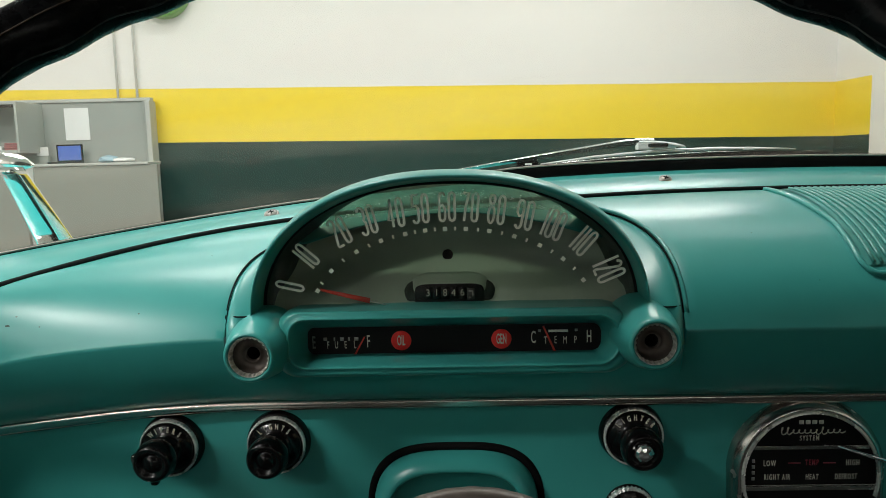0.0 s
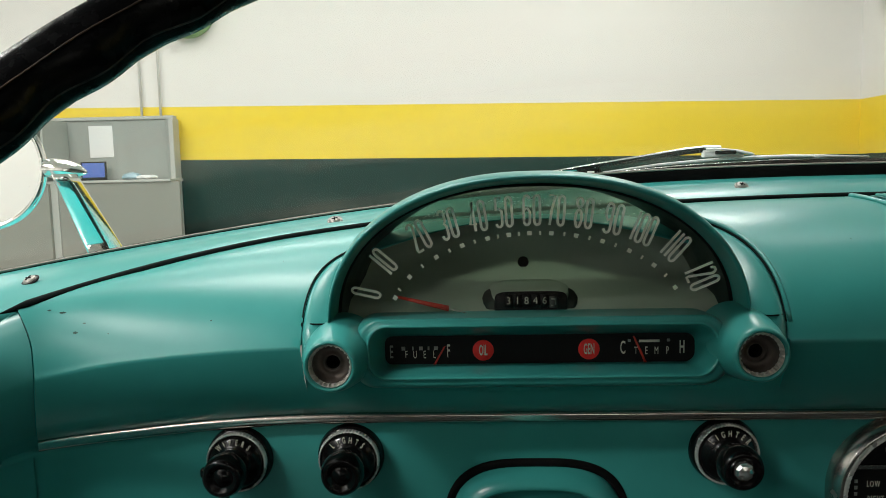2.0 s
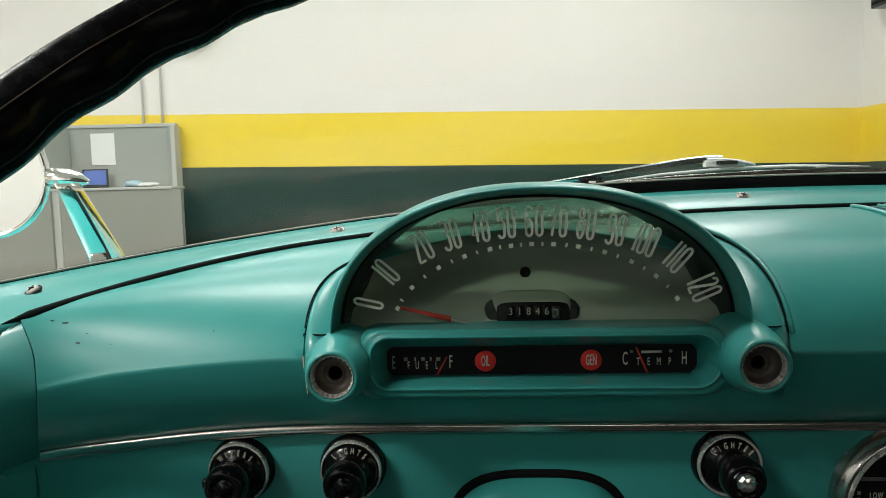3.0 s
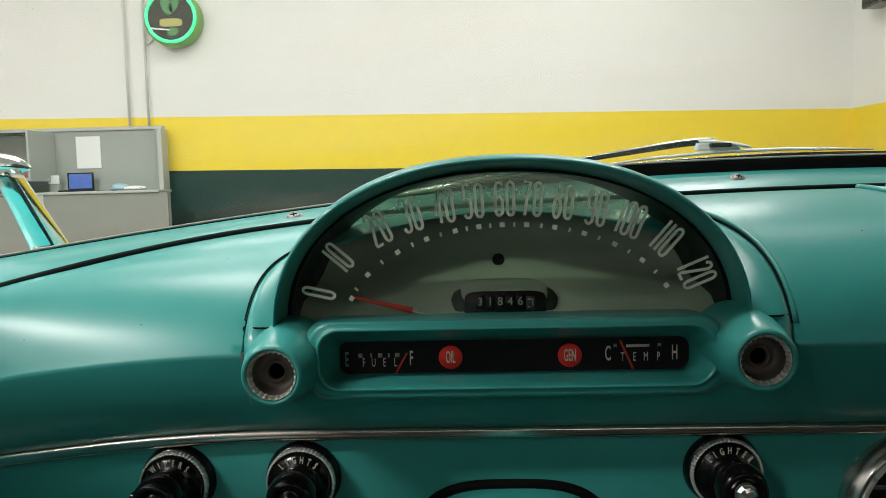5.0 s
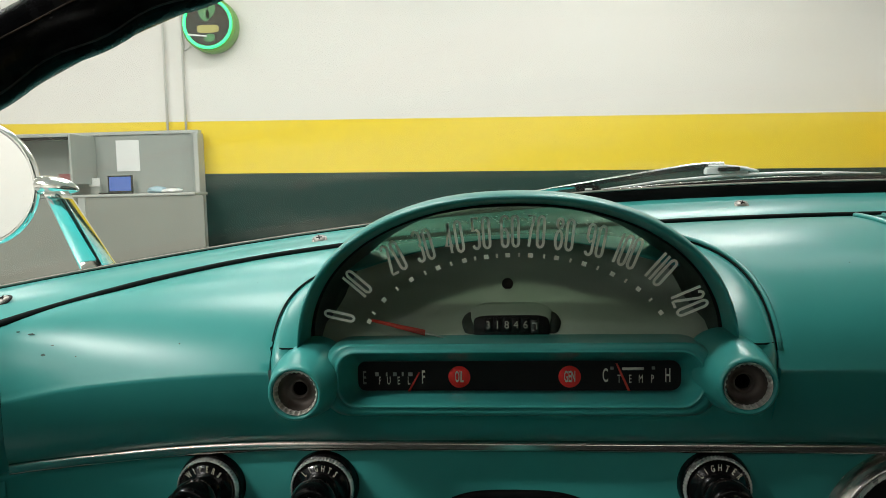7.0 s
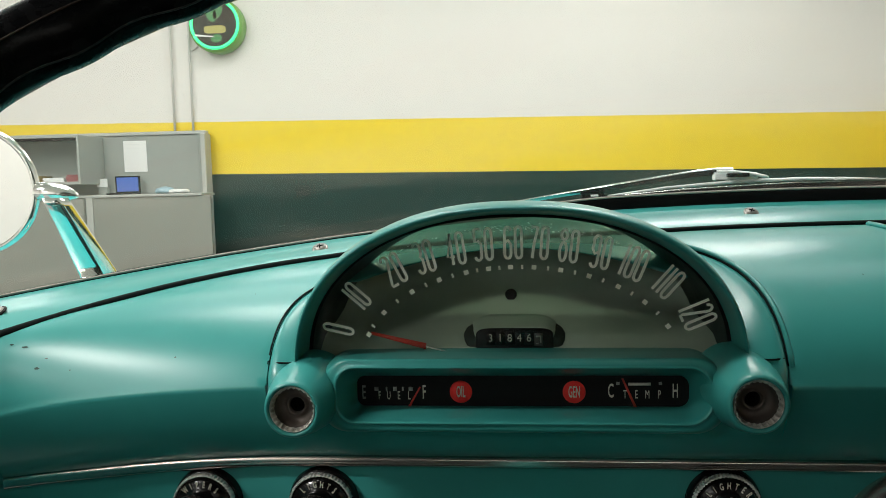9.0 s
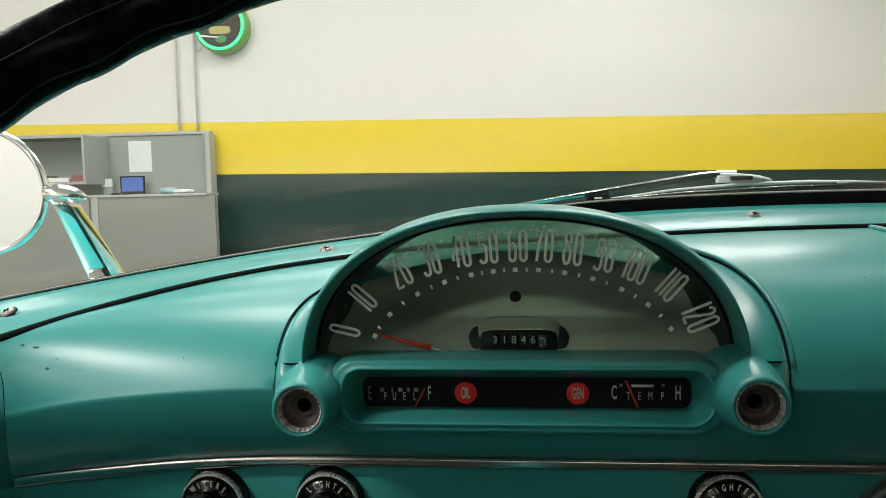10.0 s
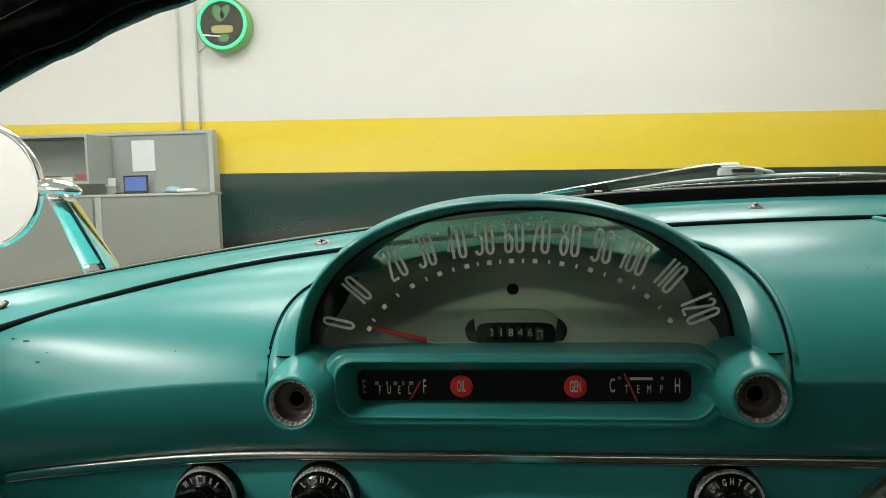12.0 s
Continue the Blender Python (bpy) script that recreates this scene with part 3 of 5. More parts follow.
part("seam_line", tube([(x, seam(x)[0] + 0.002, seam(x)[1] + 0.0006) for x in spread(-0.432, 1.05, 90)], [0.0034 + 0.0006 * blend(-x, 0.15, 0.40) - 0.0036 * blend(-x, 0.418, 0.432) for x in spread(-0.432, 1.05, 90)], 8), SHADOW_GAP, dash, "dark seam")


def screw(x, dy=0.0, dz=0.0, tilt=0.0, lean=40, size=0.8, metal=OLD_CHROME, label="tarnished cross-head trim screw with washer"):
    up = Vector((0, -math.sin(radians(lean)), math.cos(radians(lean))))
    at = Vector((x, sill_y(x) + dy, sill_z(x) + 0.0035 + dz)) + up * 0.0006
    m = Matrix.Translation(at) @ Matrix.Rotation(radians(lean), 4, "X") @ Matrix.Rotation(radians(tilt), 4, "Y") @ Matrix.Scale(size, 4)
    bm = lathe([(0.0095, 0.0), (0.0093, 0.0012), (0.0075, 0.0022), (0.0072, 0.0016)], (0, 0, 0), 24, "z", False)
    bm.transform(m)
    washer = part("screw", bm, metal, dash, label)
    bm = lathe([(0.0072, 0.0014), (0.0062, 0.0034), (0.004, 0.0044), (0.0002, 0.0047)], (0, 0, 0), 20, "z", False)
    bm.transform(m)
    part("screw_head", bm, OLD_CHROME, washer)
    bm = join(box(-0.0036, 0.0036, -0.0007, 0.0007, 0.0042, 0.0051), box(-0.0007, 0.0007, -0.0036, 0.0036, 0.0042, 0.0051))
    bm.transform(m @ Matrix.Rotation(0.5 + 9 * x, 4, "Z"))
    part("cross_slot", bm, RUBBER, washer)


screw(-0.4330, -0.0225, -0.0060, -12, 30, 0.82, GAUGE, "blackened cross-head trim screw")
screw(-0.1960, -0.0030, -0.0010, 0, 36, 0.85)
screw(0.2370, -0.0255, -0.0025, 0, 38, 0.78)
screw(0.66)

# small chips and scratches in the paint
for x, a, r, q in ((-0.262, 74, 0.0011, 1.0), (-0.372, 66, 0.0016, 2.2), (-0.385, 44, 0.0015, 3.0), (-0.396, 36, 0.0012, 2.0), (-0.366, 60, 0.0009, 2.5), (-0.402, 80, 0.0017, 1.2), (-0.214, 40, 0.0008, 1.0), (0.262, 46, 0.0009, 1.2), (-0.345, 72, 0.0008, 1.6), (0.30, 70, 0.0007, 1.0)):
    c, r = Vector(roll(x, a, 0.0002)), r * 0.7
    up = (Vector(roll(x, a - 2)) - Vector(roll(x, a + 2))).normalized()
    bm = bmesh.new()
    bm.faces.new([bm.verts.new(c + Vector((1, 0, 0)) * (r * q * random.uniform(0.6, 1.1) * math.cos(t)) + up * (r * random.uniform(0.6, 1.1) * math.sin(t))) for t in (2 * math.pi * k / 9 for k in range(9))])
    part("paint_chip", bm, CHIP, dash, "dark chip in the paint")

# speaker grille in the right of the dashboard
GX0 = 0.338
gr = part("speaker_grille", loft([[roll(x, a, 0.0012) for x in spread(GX0 + 0.004, 0.98, 40)] for a in spread(3, 64, 16)], False), RIB, dash, "teal ribbed speaker grille")
edge = [roll(GX0 - 0.012 * math.cos(radians(min(90, a * 2.2))) , a, 0.001) for a in spread(2, 60, 22)]
edge += [roll(GX0 + 0.012 * (1 - math.cos(b)), 60 + 8 * math.sin(b), 0.001) for b in spread(0.2, 1.57, 6)]
edge += [roll(x, 68, 0.001) for x in spread(GX0 + 0.02, 0.98, 30)]
part("grille_bead", tube(edge, 0.0026, 8), TEAL, gr, "raised teal bead")
for k in range(96):
    x = GX0 + 0.010 + 0.0064 * k
    part("rib", tube([roll(x, a, 0.002) for a in spread(4, 63, 14)], 0.0016, 6), RIB, gr)

# ---- instrument cluster ----
cl = thing("instrument_cluster", (0.0, 0.06, -0.07), "teal domed instrument cluster with a half-round speedometer", "instrument cluster")


def arch(a, b, y, z0=-0.030, n=72, e=2.2, leg=0.012):
    pts = [(-0.003 - a, y, z0 - leg)]
    for k in range(n + 1):
        t = math.pi - math.pi * k / n
        c, s = math.cos(t), math.sin(t)
        pts.append((-0.003 + a * math.copysign(abs(c) ** (2 / e), c), y, z0 + b * abs(s) ** (2 / e)))
    return pts + [(-0.003 + a, y, z0 - leg)]


HOOD = [(0.160, 0.1125, 0.128), (0.1645, 0.1180, 0.08), (0.1658, 0.1194, 0.055), (0.1655, 0.1190, 0.042), (0.1648, 0.1181, 0.033), (0.1640, 0.1170, 0.0265), (0.1632, 0.1158, 0.0222), (0.1624, 0.1146, 0.0206), (0.1617, 0.1135, 0.0214), (0.1612, 0.1126, 0.0245), (0.1609, 0.1118, 0.030), (0.1607, 0.1107, 0.040), (0.1606, 0.1097, 0.050), (0.1605, 0.1090, 0.0555)]
LINING = [(0.1605, 0.1090, 0.0553), (0.1580, 0.1085, 0.075), (0.1540, 0.1080, 0.10), (0.1515, 0.1075, 0.127), (0.1598, 0.1123, 0.1285)]
hood = part("hood", loft([arch(a, b, y, e=2.25 - 0.09 * blend(k, 4, 11)) for k, (a, b, y) in enumerate(HOOD)], False), TEAL, cl, "teal arched hood over the speedometer")
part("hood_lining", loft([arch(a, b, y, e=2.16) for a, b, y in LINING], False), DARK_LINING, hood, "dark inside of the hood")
part("inner_gasket", loft([arch(a, b, y) for a, b, y in ((0.1607, 0.1093, 0.0535), (0.1585, 0.1070, 0.0545), (0.1585, 0.1070, 0.0575), (0.1607, 0.1093, 0.0585))], False), RUBBER, hood, "dark lens gasket")
lens = part("lens", loft([[(x, 0.0565, z) for x, _, z in arch(0.1595 * k + 1e-4, 0.1082 * k + 1e-4, 0, -0.030)] for k in spread(1.0, 0.02, 8)], False), LENS, cl, "clear plastic lens")
lens.visible_shadow = False

# dial plate: a sloping bowl with a standing back
PROF = [(0.058, -0.038), (0.072, -0.031), (0.086, -0.0218), (0.102, -0.0132), (0.118, -0.0075), (0.135, -0.0018), (0.150, 0.0045), (0.162, 0.013), (0.169, 0.026), (0.172, 0.046), (0.176, 0.047)]
rings = []
for yp, zp in PROF:
    r = []
    for x in spread(-0.1585, 0.1525, 61):
        q = (x / 0.165) ** 2
        r.append((x, 0.058 + (yp - 0.058) * (1 - 0.5 * q * q), -0.030 + (zp + 0.030) * (1 - 0.42 * q)))
    rings.append(r)
part("dial_plate", loft(rings, False), DIAL, cl, "matt grey sloping dial plate")
part("pivot_hole", lathe([(0.0052, 0), (0.005, 0.0004), (0.0001, 0.0005)], (-0.0055, 0.1412, 0.0056), 20, "y"), GAUGE, cl, "round black hole in the dial plate")
rings = []
for k in spread(0, 1, 6):
    r = []
    for x0, _, z0 in arch(0.1515, 0.1075, 0.0, leg=0.0)[1:-1]:
        q = (x0 / 0.165) ** 2
        back = (x0, 0.058 + 0.118 * (1 - 0.5 * q * q), -0.030 + 0.077 * (1 - 0.42 * q))
        r.append((x0, 0.127 + (max(0.1275, back[1]) - 0.127) * k, z0 + (min(z0, back[2]) - z0) * k))
    rings.append(r)
lit = [i for i in range(len(rings[0])) if rings[0][i][2] > 0.016]
rw = part("rear_window", loft([r[lit[0]:lit[-1] + 1] for r in rings], False), REAR_LENS, cl, "dusty clear light window")
for part_of in (slice(0, lit[0] + 1), slice(lit[-1], None)):
    part("side_wall", loft([r[part_of] for r in rings], False), SIDE_GREY, cl, "dark closed side behind the dial")
# fine bright scuffs along the upper part of the light window
bm = bmesh.new()
for k in range(110):
    x0 = random.choice((-0.092, -0.03, 0.004, 0.012, 0.04, 0.075)) + random.gauss(0, 0.012)
    t = random.gauss(0.42, 0.07)
    arc = max(0.0, 1 - (abs(x0 + 0.003) / 0.1515) ** 2.2) ** (1 / 2.2)
    q = (x0 / 0.165) ** 2
    z_front, z_back = -0.030 + 0.1075 * arc, -0.030 + 0.077 * (1 - 0.42 * q)
    c = Vector((x0, 0.127 + (0.058 + 0.118 * (1 - 0.5 * q * q) - 0.127) * t - 0.0012, z_front + (min(z_front, z_back) - z_front) * t - 0.0008))
    a, ln, w = random.uniform(-0.5, 0.5), random.uniform(0.0004, 0.0022), random.uniform(0.00015, 0.0003)
    u, v = Vector((math.cos(a), 0, math.sin(a))) * ln, Vector((-math.sin(a), 0, math.cos(a))) * w
    bm.faces.new([bm.verts.new(c + p) for p in (-u, v, u, -v)])
part("scuff_marks", bm, PAPER, rw, "fine white scuffs in the plastic")

# numerals printed on the lens, as even strokes of a tall narrow face
def arc_pts(cx, cy, rx, ry, a0, a1, n=7):
    return [(cx + rx * math.cos(radians(a0 + (a1 - a0) * i / (n - 1))), cy + ry * math.sin(radians(a0 + (a1 - a0) * i / (n - 1)))) for i in range(n)]


LOOP = arc_pts(0, 0.36, 0.12, 0.14, 180, 0) + arc_pts(0, -0.36, 0.12, 0.14, 0, -180) + [(-0.12, 0.36)]
STROKES = {
    "0": [LOOP],
    "1": [[(0, -0.5), (0, 0.5)]],
    "2": [arc_pts(0, 0.36, 0.12, 0.14, 180, -30) + [(-0.12, -0.42), (-0.12, -0.5), (0.13, -0.5)]],
    "3": [arc_pts(0, 0.36, 0.12, 0.14, 180, 0) + [(0.12, 0.12), (0.05, 0.03), (0.12, -0.06), (0.12, -0.36)] + arc_pts(0, -0.36, 0.12, 0.14, 0, -180)],
    "4": [[(0.05, -0.5), (0.05, 0.5), (-0.13, -0.25), (0.14, -0.25)]],
    "5": [[(0.12, 0.5), (-0.11, 0.5), (-0.11, 0.08), (0.02, 0.12), (0.12, 0.02), (0.12, -0.36)] + arc_pts(0, -0.36, 0.12, 0.14, 0, -170)],
    "6": [arc_pts(0, 0.36, 0.12, 0.14, 10, 180) + [(-0.12, -0.36)] + arc_pts(0, -0.36, 0.12, 0.14, 180, 360) + [(0.12, -0.06), (0.02, 0.08), (-0.12, 0.0)]],
    "7": [[(-0.12, 0.5), (0.13, 0.5), (0.02, 0.0), (-0.02, -0.5)]],
    "8": [arc_pts(0, 0.34, 0.11, 0.16, -90, 270, 13), arc_pts(0, -0.2, 0.125, 0.3, 90, 450, 15)],
    "9": [arc_pts(0, -0.36, 0.12, 0.14, -170, 0) + [(0.12, 0.36)] + arc_pts(0, 0.36, 0.12, 0.14, 0, 180) + [(-0.12, 0.06), (-0.02, -0.08), (0.12, 0.0)]],
}


def ribbon(pts, y, half):
    """A flat printed line through (x, z) points."""
    bm = bmesh.new()
    rows = []
    n = len(pts)
    shut = (Vector(pts[0]) - Vector(pts[-1])).length < 1e-6
    for i in range(n):
        a = Vector(pts[(i - 1) % (n - 1)]) if shut else Vector(pts[max(i - 1, 0)])
        b = Vector(pts[(i + 1) % (n - 1)]) if shut and i == n - 1 else Vector(pts[min(i + 1, n - 1)])
        d = (b - a).normalized()
        p = Vector(pts[i])
        rows.append((bm.verts.new((p.x - d.y * half, y, p.y + d.x * half)), bm.verts.new((p.x + d.y * half, y, p.y - d.x * half))))
    for (a, b), (c, d) in zip(rows, rows[1:]):
        bm.faces.new((a, b, d, c))
    return bm


def stroke_number(text, h, w, at, turn, line=0.00095):
    bms = []
    half = {c: 0.10 if c == "1" else 0.205 if "1" not in text else 0.185 for c in text}
    for i, ch in enumerate(text):
        x0 = sum(2 * half[c] for c in text[:i]) + half[ch] - sum(half[c] for c in text)
        for st in STROKES[ch]:
            pts = []
            for px, pz in st:
                X, Z = (px + x0) * w, pz * h
                c, s = math.cos(radians(turn)), math.sin(radians(turn))
                pts.append((at[0] + c * X - s * Z, at[2] + s * X + c * Z))
            bms.append(ribbon(pts, at[1], line))
    return join(*bms)


ANGLES = [173.3, 152.2, 132.1, 119.9, 109.0, 99.9, 90.5, 82.4, 73.0, 62.4, 50.4, 35.1, 13.9]
TURNS = [77, 49, 26.5, 15, 8.5, 3.5, 0.5, -4.5, -7, -12, -22.5, -42, -67.5]
TICKS = [164.9, 159.1, 149.5, 140.5, 132.4, 125.6, 119.7, 114.1, 108.7, 104.5, 100.2, 96.2, 92.1, 87.9, 83.6, 78.5, 73.8, 68.4, 62.9, 57.1, 50.5, 43.9, 36.8, 28.5, 19.4]
for k in range(13):
    a = radians(ANGLES[k])
    at = (-0.002 + 0.1388 * math.cos(a), 0.0548, -0.016 + 0.0738 * math.sin(a))
    part("numeral", stroke_number(str(10 * k), 0.0238, 0.0200, at, TURNS[k], 0.00108), LENS_PRINT, lens, "cream speed numeral " + str(10 * k))
for k, ang in enumerate(TICKS):
    a = radians(ang)
    c = (-0.001 + 0.1190 * math.cos(a), 0.0548, -0.030 + 0.0692 * math.sin(a))
    w, h = (0.0018, 0.0017) if k % 2 == 0 else (0.0008, 0.0016)
    bm = bmesh.new()
    bm.faces.new([bm.verts.new(q) for q in ((-w, 0, -h), (w, 0, -h), (w, 0, h), (-w, 0, h))])
    bm.transform(Matrix.Translation(c) @ Matrix.Rotation(-radians(ang - 90) * 0.75, 4, "Y"))
    part("tick_mark", bm, LENS_PRINT, lens)
part("speed_needle", join(prism([(-0.1155, -0.0112), (-0.0720, -0.0206), (-0.0725, -0.0253), (-0.1150, -0.0135)], 0.0615, 0.0625)), RED, cl, "red speed needle resting at zero")
part("needle_shaft", prism([(-0.0722, -0.0226), (-0.050, -0.0286), (-0.0504, -0.0291), (-0.0724, -0.0236)], 0.0617, 0.0623), FAINT, cl, "grey needle shaft")

# odometer
OX, OY = -0.0033, 0.0775
od = part("odometer_housing", loft([super_ring(OX, -0.0245, w, h, y, 48, 4.5) for w, h, y in ((0.0295, 0.0112, OY), (0.0310, 0.0122, OY + 0.0006), (0.0322, 0.0130, OY + 0.003), (0.0342, 0.0140, OY + 0.010), (0.0362, 0.0152, OY + 0.020), (0.0372, 0.0163, OY + 0.030), (0.034, 0.0170, OY + 0.040))], True, True), DIAL, cl, "grey raised odometer housing")
part("odometer_window", loft([super_ring(OX, -0.0243, w, h, y, 40, 6) for w, h, y in ((0.0300, 0.0120, OY + 0.003), (0.0308, 0.0124, OY - 0.0006), (0.0302, 0.0121, OY - 0.0012))], True, True), GAUGE, od, "black odometer window")
for i, ch in enumerate("31846"):
    x = -0.0222 + 0.00758 * i
    part("drum", prism([(x - 0.0034, -0.0252), (x + 0.0034, -0.0252), (x + 0.0034, -0.0147), (x - 0.0034, -0.0147)], OY - 0.0018, OY - 0.001), GAUGE, od, "black odometer drum")
    part("odometer_digit", letters(ch, 0.0088, 0.95, (x, OY - 0.0022, -0.0198)), FAINT_CREAM, od, "cream odometer digit " + ch)
tx = -0.0222 + 0.00758 * 5
part("tenths_drum", prism([(tx - 0.0033, -0.0262), (tx + 0.0033, -0.0262), (tx + 0.0033, -0.0160), (tx - 0.0033, -0.0160)], OY - 0.0018, OY - 0.001), DRUM_GREY, od, "dark grey drum with a half-turned figure")
part("half_turned_figure", join(box(tx - 0.002, tx + 0.0022, OY - 0.0024, OY - 0.0019, -0.0190, -0.0178), box(tx + 0.0010, tx + 0.0022, OY - 0.0024, OY - 0.0019, -0.0235, -0.0178), box(tx - 0.002, tx + 0.0002, OY - 0.0024, OY - 0.0019, -0.0246, -0.0236)), FAINT, od)
# Dark shell stands in for the shade beside the odometer housing.
part("housing_shade", loft([super_ring(OX, -0.0265, w, h, y, 48, 3.2) for w, h, y in ((0.0350, 0.0088, OY + 0.0002), (0.0378, 0.0104, OY + 0.0015), (0.0400, 0.0122, OY + 0.006), (0.0424, 0.0146, OY + 0.013), (0.0432, 0.0164, OY + 0.021), (0.0424, 0.0168, OY + 0.028), (0.034, 0.0168, OY + 0.034))], True, True), HOUSING_SHADE, od, "painted shade round the odometer housing")

# lower block with the gauge recess
def bezel_ring(w, top, bot, r, y):
    """An upright rounded slot, its right-hand end rounder than its left."""
    pts = []
    for cx, cz, a0, rr in ((w, top, 0, r), (-w, top, 90, r * 0.8), (-w, bot, 180, r * 0.8), (w, bot, 270, r)):
        ox, oz = cx - math.copysign(rr, cx), cz - (rr if cz == top else -rr)
        for k in range(13):
            a = radians(a0 + 7.5 * k)
            pts.append((ox + rr * math.cos(a), y, oz + rr * math.sin(a)))
    return pts


BEZEL = ((0.154, -0.0285, -0.0865, 0.026, 0.085), (0.1535, -0.0262, -0.0830, 0.025, 0.052), (0.1478, -0.0236, -0.0795, 0.024, 0.026), (0.1432, -0.0222, -0.0762, 0.0225, 0.0172), (0.1402, -0.0222, -0.0742, 0.0215, 0.0140), (0.1375, -0.0236, -0.0722, 0.0200, 0.0132), (0.1352, -0.0254, -0.0702, 0.0188, 0.0136), (0.1344, -0.0262, -0.0694, 0.0182, 0.0118), (0.1336, -0.0270, -0.0686, 0.0176, 0.0108), (0.1327, -0.0279, -0.0677, 0.0170, 0.0108), (0.1319, -0.0287, -0.0669, 0.0163, 0.0122), (0.1312, -0.0294, -0.0663, 0.0158, 0.0165), (0.1306, -0.0302, -0.0660, 0.0150, 0.0178), (0.1275, -0.0365, -0.0657, 0.0125, 0.0310), (0.1245, -0.0420, -0.0656, 0.0080, 0.0450), (0.1245, -0.0424, -0.0655, 0.0080, 0.052))
part("bezel_block", loft([bezel_ring(*q) for q in BEZEL], True), TEAL, cl, "teal recessed gauge bezel")
gp = part("gauge_panel", prism([p[0::2] for p in super_ring(0.0, -0.0535, 0.1258, 0.0150, 0, 48, 12)], 0.0455, 0.050), GAUGE, cl, "black gauge panel", smooth=False)
GY = 0.0449
for word, x, z, size, nar in (("E", -0.1193, -0.0555, 0.0150, 0.42), ("F", -0.0727, -0.0552, 0.0150, 0.42), ("C", 0.0675, -0.0540, 0.0150, 0.42), ("H", 0.1144, -0.0540, 0.0150, 0.42)):
    part("gauge_letter", letters(word, size, nar, (x, GY, z), 0, 0.01), FAINT if word == "E" else CREAM, gp, "cream letter " + word)
for word, xs, z in (("FUEL", (-0.1071, -0.1000, -0.0922, -0.0842), -0.0577), ("TEMP", (0.0779, 0.0862, 0.0942, 0.1029), -0.0565)):
    for ch, x in zip(word, xs):
        part("gauge_letter", letters(ch, 0.0090, 0.5, (x, GY, z), 0, 0.0), CREAM, gp, "cream letter of the word " + word)
for x, w in ((-0.1094, 0.0015), (-0.1016, 0.0006), (-0.0951, 0.0015), (-0.0889, 0.0007), (-0.0828, 0.0017)):
    part("gauge_mark", box(x - w, x + w, GY - 0.0002, GY + 0.0003, -0.0538, -0.0508), FAINT, gp)
part("gauge_mark", box(0.0803, 0.0966, GY - 0.0002, GY + 0.0003, -0.0494, -0.0474), CREAM, gp, "cream warm-range bar")
for x in (0.0727, 0.1037):
    part("gauge_mark", box(x - 0.0012, x + 0.0012, GY - 0.0002, GY + 0.0003, -0.0490, -0.0468), FAINT, gp)
part("fuel_needle", prism([(-0.0853, -0.0660), (-0.0762, -0.0505), (-0.0750, -0.0507), (-0.0833, -0.0660)], 0.0438, 0.0444), RED, gp, "red fuel needle near full")
part("temperature_needle", prism([(0.0843, -0.0655), (0.0751, -0.0440), (0.0767, -0.0440), (0.0864, -0.0655)], 0.0438, 0.0444), RED, gp, "red temperature needle near cold")
for word, x in (("OIL", -0.0445), ("GEN", 0.0405)):
    wl = part("warning_lamp", lathe([(0.0086, 0.0), (0.0084, -0.0006), (0.0001, -0.0008)], (x, GY, -0.0545), 28, "y"), LAMP_RED, gp, "round red warning lens marked " + word)
    part("lamp_word", letters(word, 0.0122, 0.36, (x, GY - 0.0012, -0.0545), 0, 0.015), CREAM, wl, "cream word " + word)

# side pods
for x, z in ((-0.1585, -0.0514), (0.1555, -0.0466)):
    pod = part("pod", lathe([(0.0285, 0.052), (0.0283, 0.038), (0.0272, 0.024), (0.0248, 0.008), (0.0230, 0.000), (0.0214, -0.007), (0.0202, -0.0115), (0.0188, -0.0136), (0.0175, -0.0138), (0.0166, -0.0124), (0.0160, -0.006)], (x, 0, z), 48, "y"), TEAL, cl, "rounded teal pod")
    n = 72
    rg = []
    for r0, y, amp in ((0.0164, -0.0115, 0.0), (0.0158, -0.0128, 0.0), (0.0152, -0.0123, 0.0004), (0.0148, -0.0108, 0.0006), (0.0144, -0.0082, 0.0005), (0.0142, -0.0070, 0.0002)):
        rg.append([(x + (r0 + amp * (1, 1, -1)[k % 3]) * math.cos(2 * math.pi * k / n), y, z + (r0 + amp * (1, 1, -1)[k % 3]) * math.sin(2 * math.pi * k / n)) for k in range(n)])
    part("fluted_ring", loft(rg, True), FLUTE, pod, "tarnished fluted metal ring", smooth=False)
    part("dished_disc", lathe([(0.0143, -0.0074), (0.0138, -0.0040), (0.0124, 0.0000), (0.0100, 0.0014), (0.0076, 0.0006), (0.0070, -0.0012), (0.0064, -0.0014), (0.0056, -0.0004), (0.0053, 0.002)], (x, 0, z), 40, "y"), TAUPE, pod, "tarnished brownish disc")
    part("socket", lathe([(0.0054, 0.0012), (0.0052, 0.016), (0.0001, 0.018)], (x, 0, z), 20, "y"), RUBBER, pod, "dark socket hole")

# cheeks either side of the hood, lying in the line of the dashboard roll
def roll_y(x, z):
    ys, zs = seam(x)
    zk, end = crease_z(x), radians(roll_end(x))
    f = max(0.0, min(1.0, (z - zk) / (zs - zk)))
    return ys + (FRONT_Y - ys) * math.sin(math.acos(math.cos(end) + (1 - math.cos(end)) * f)) / math.sin(end)


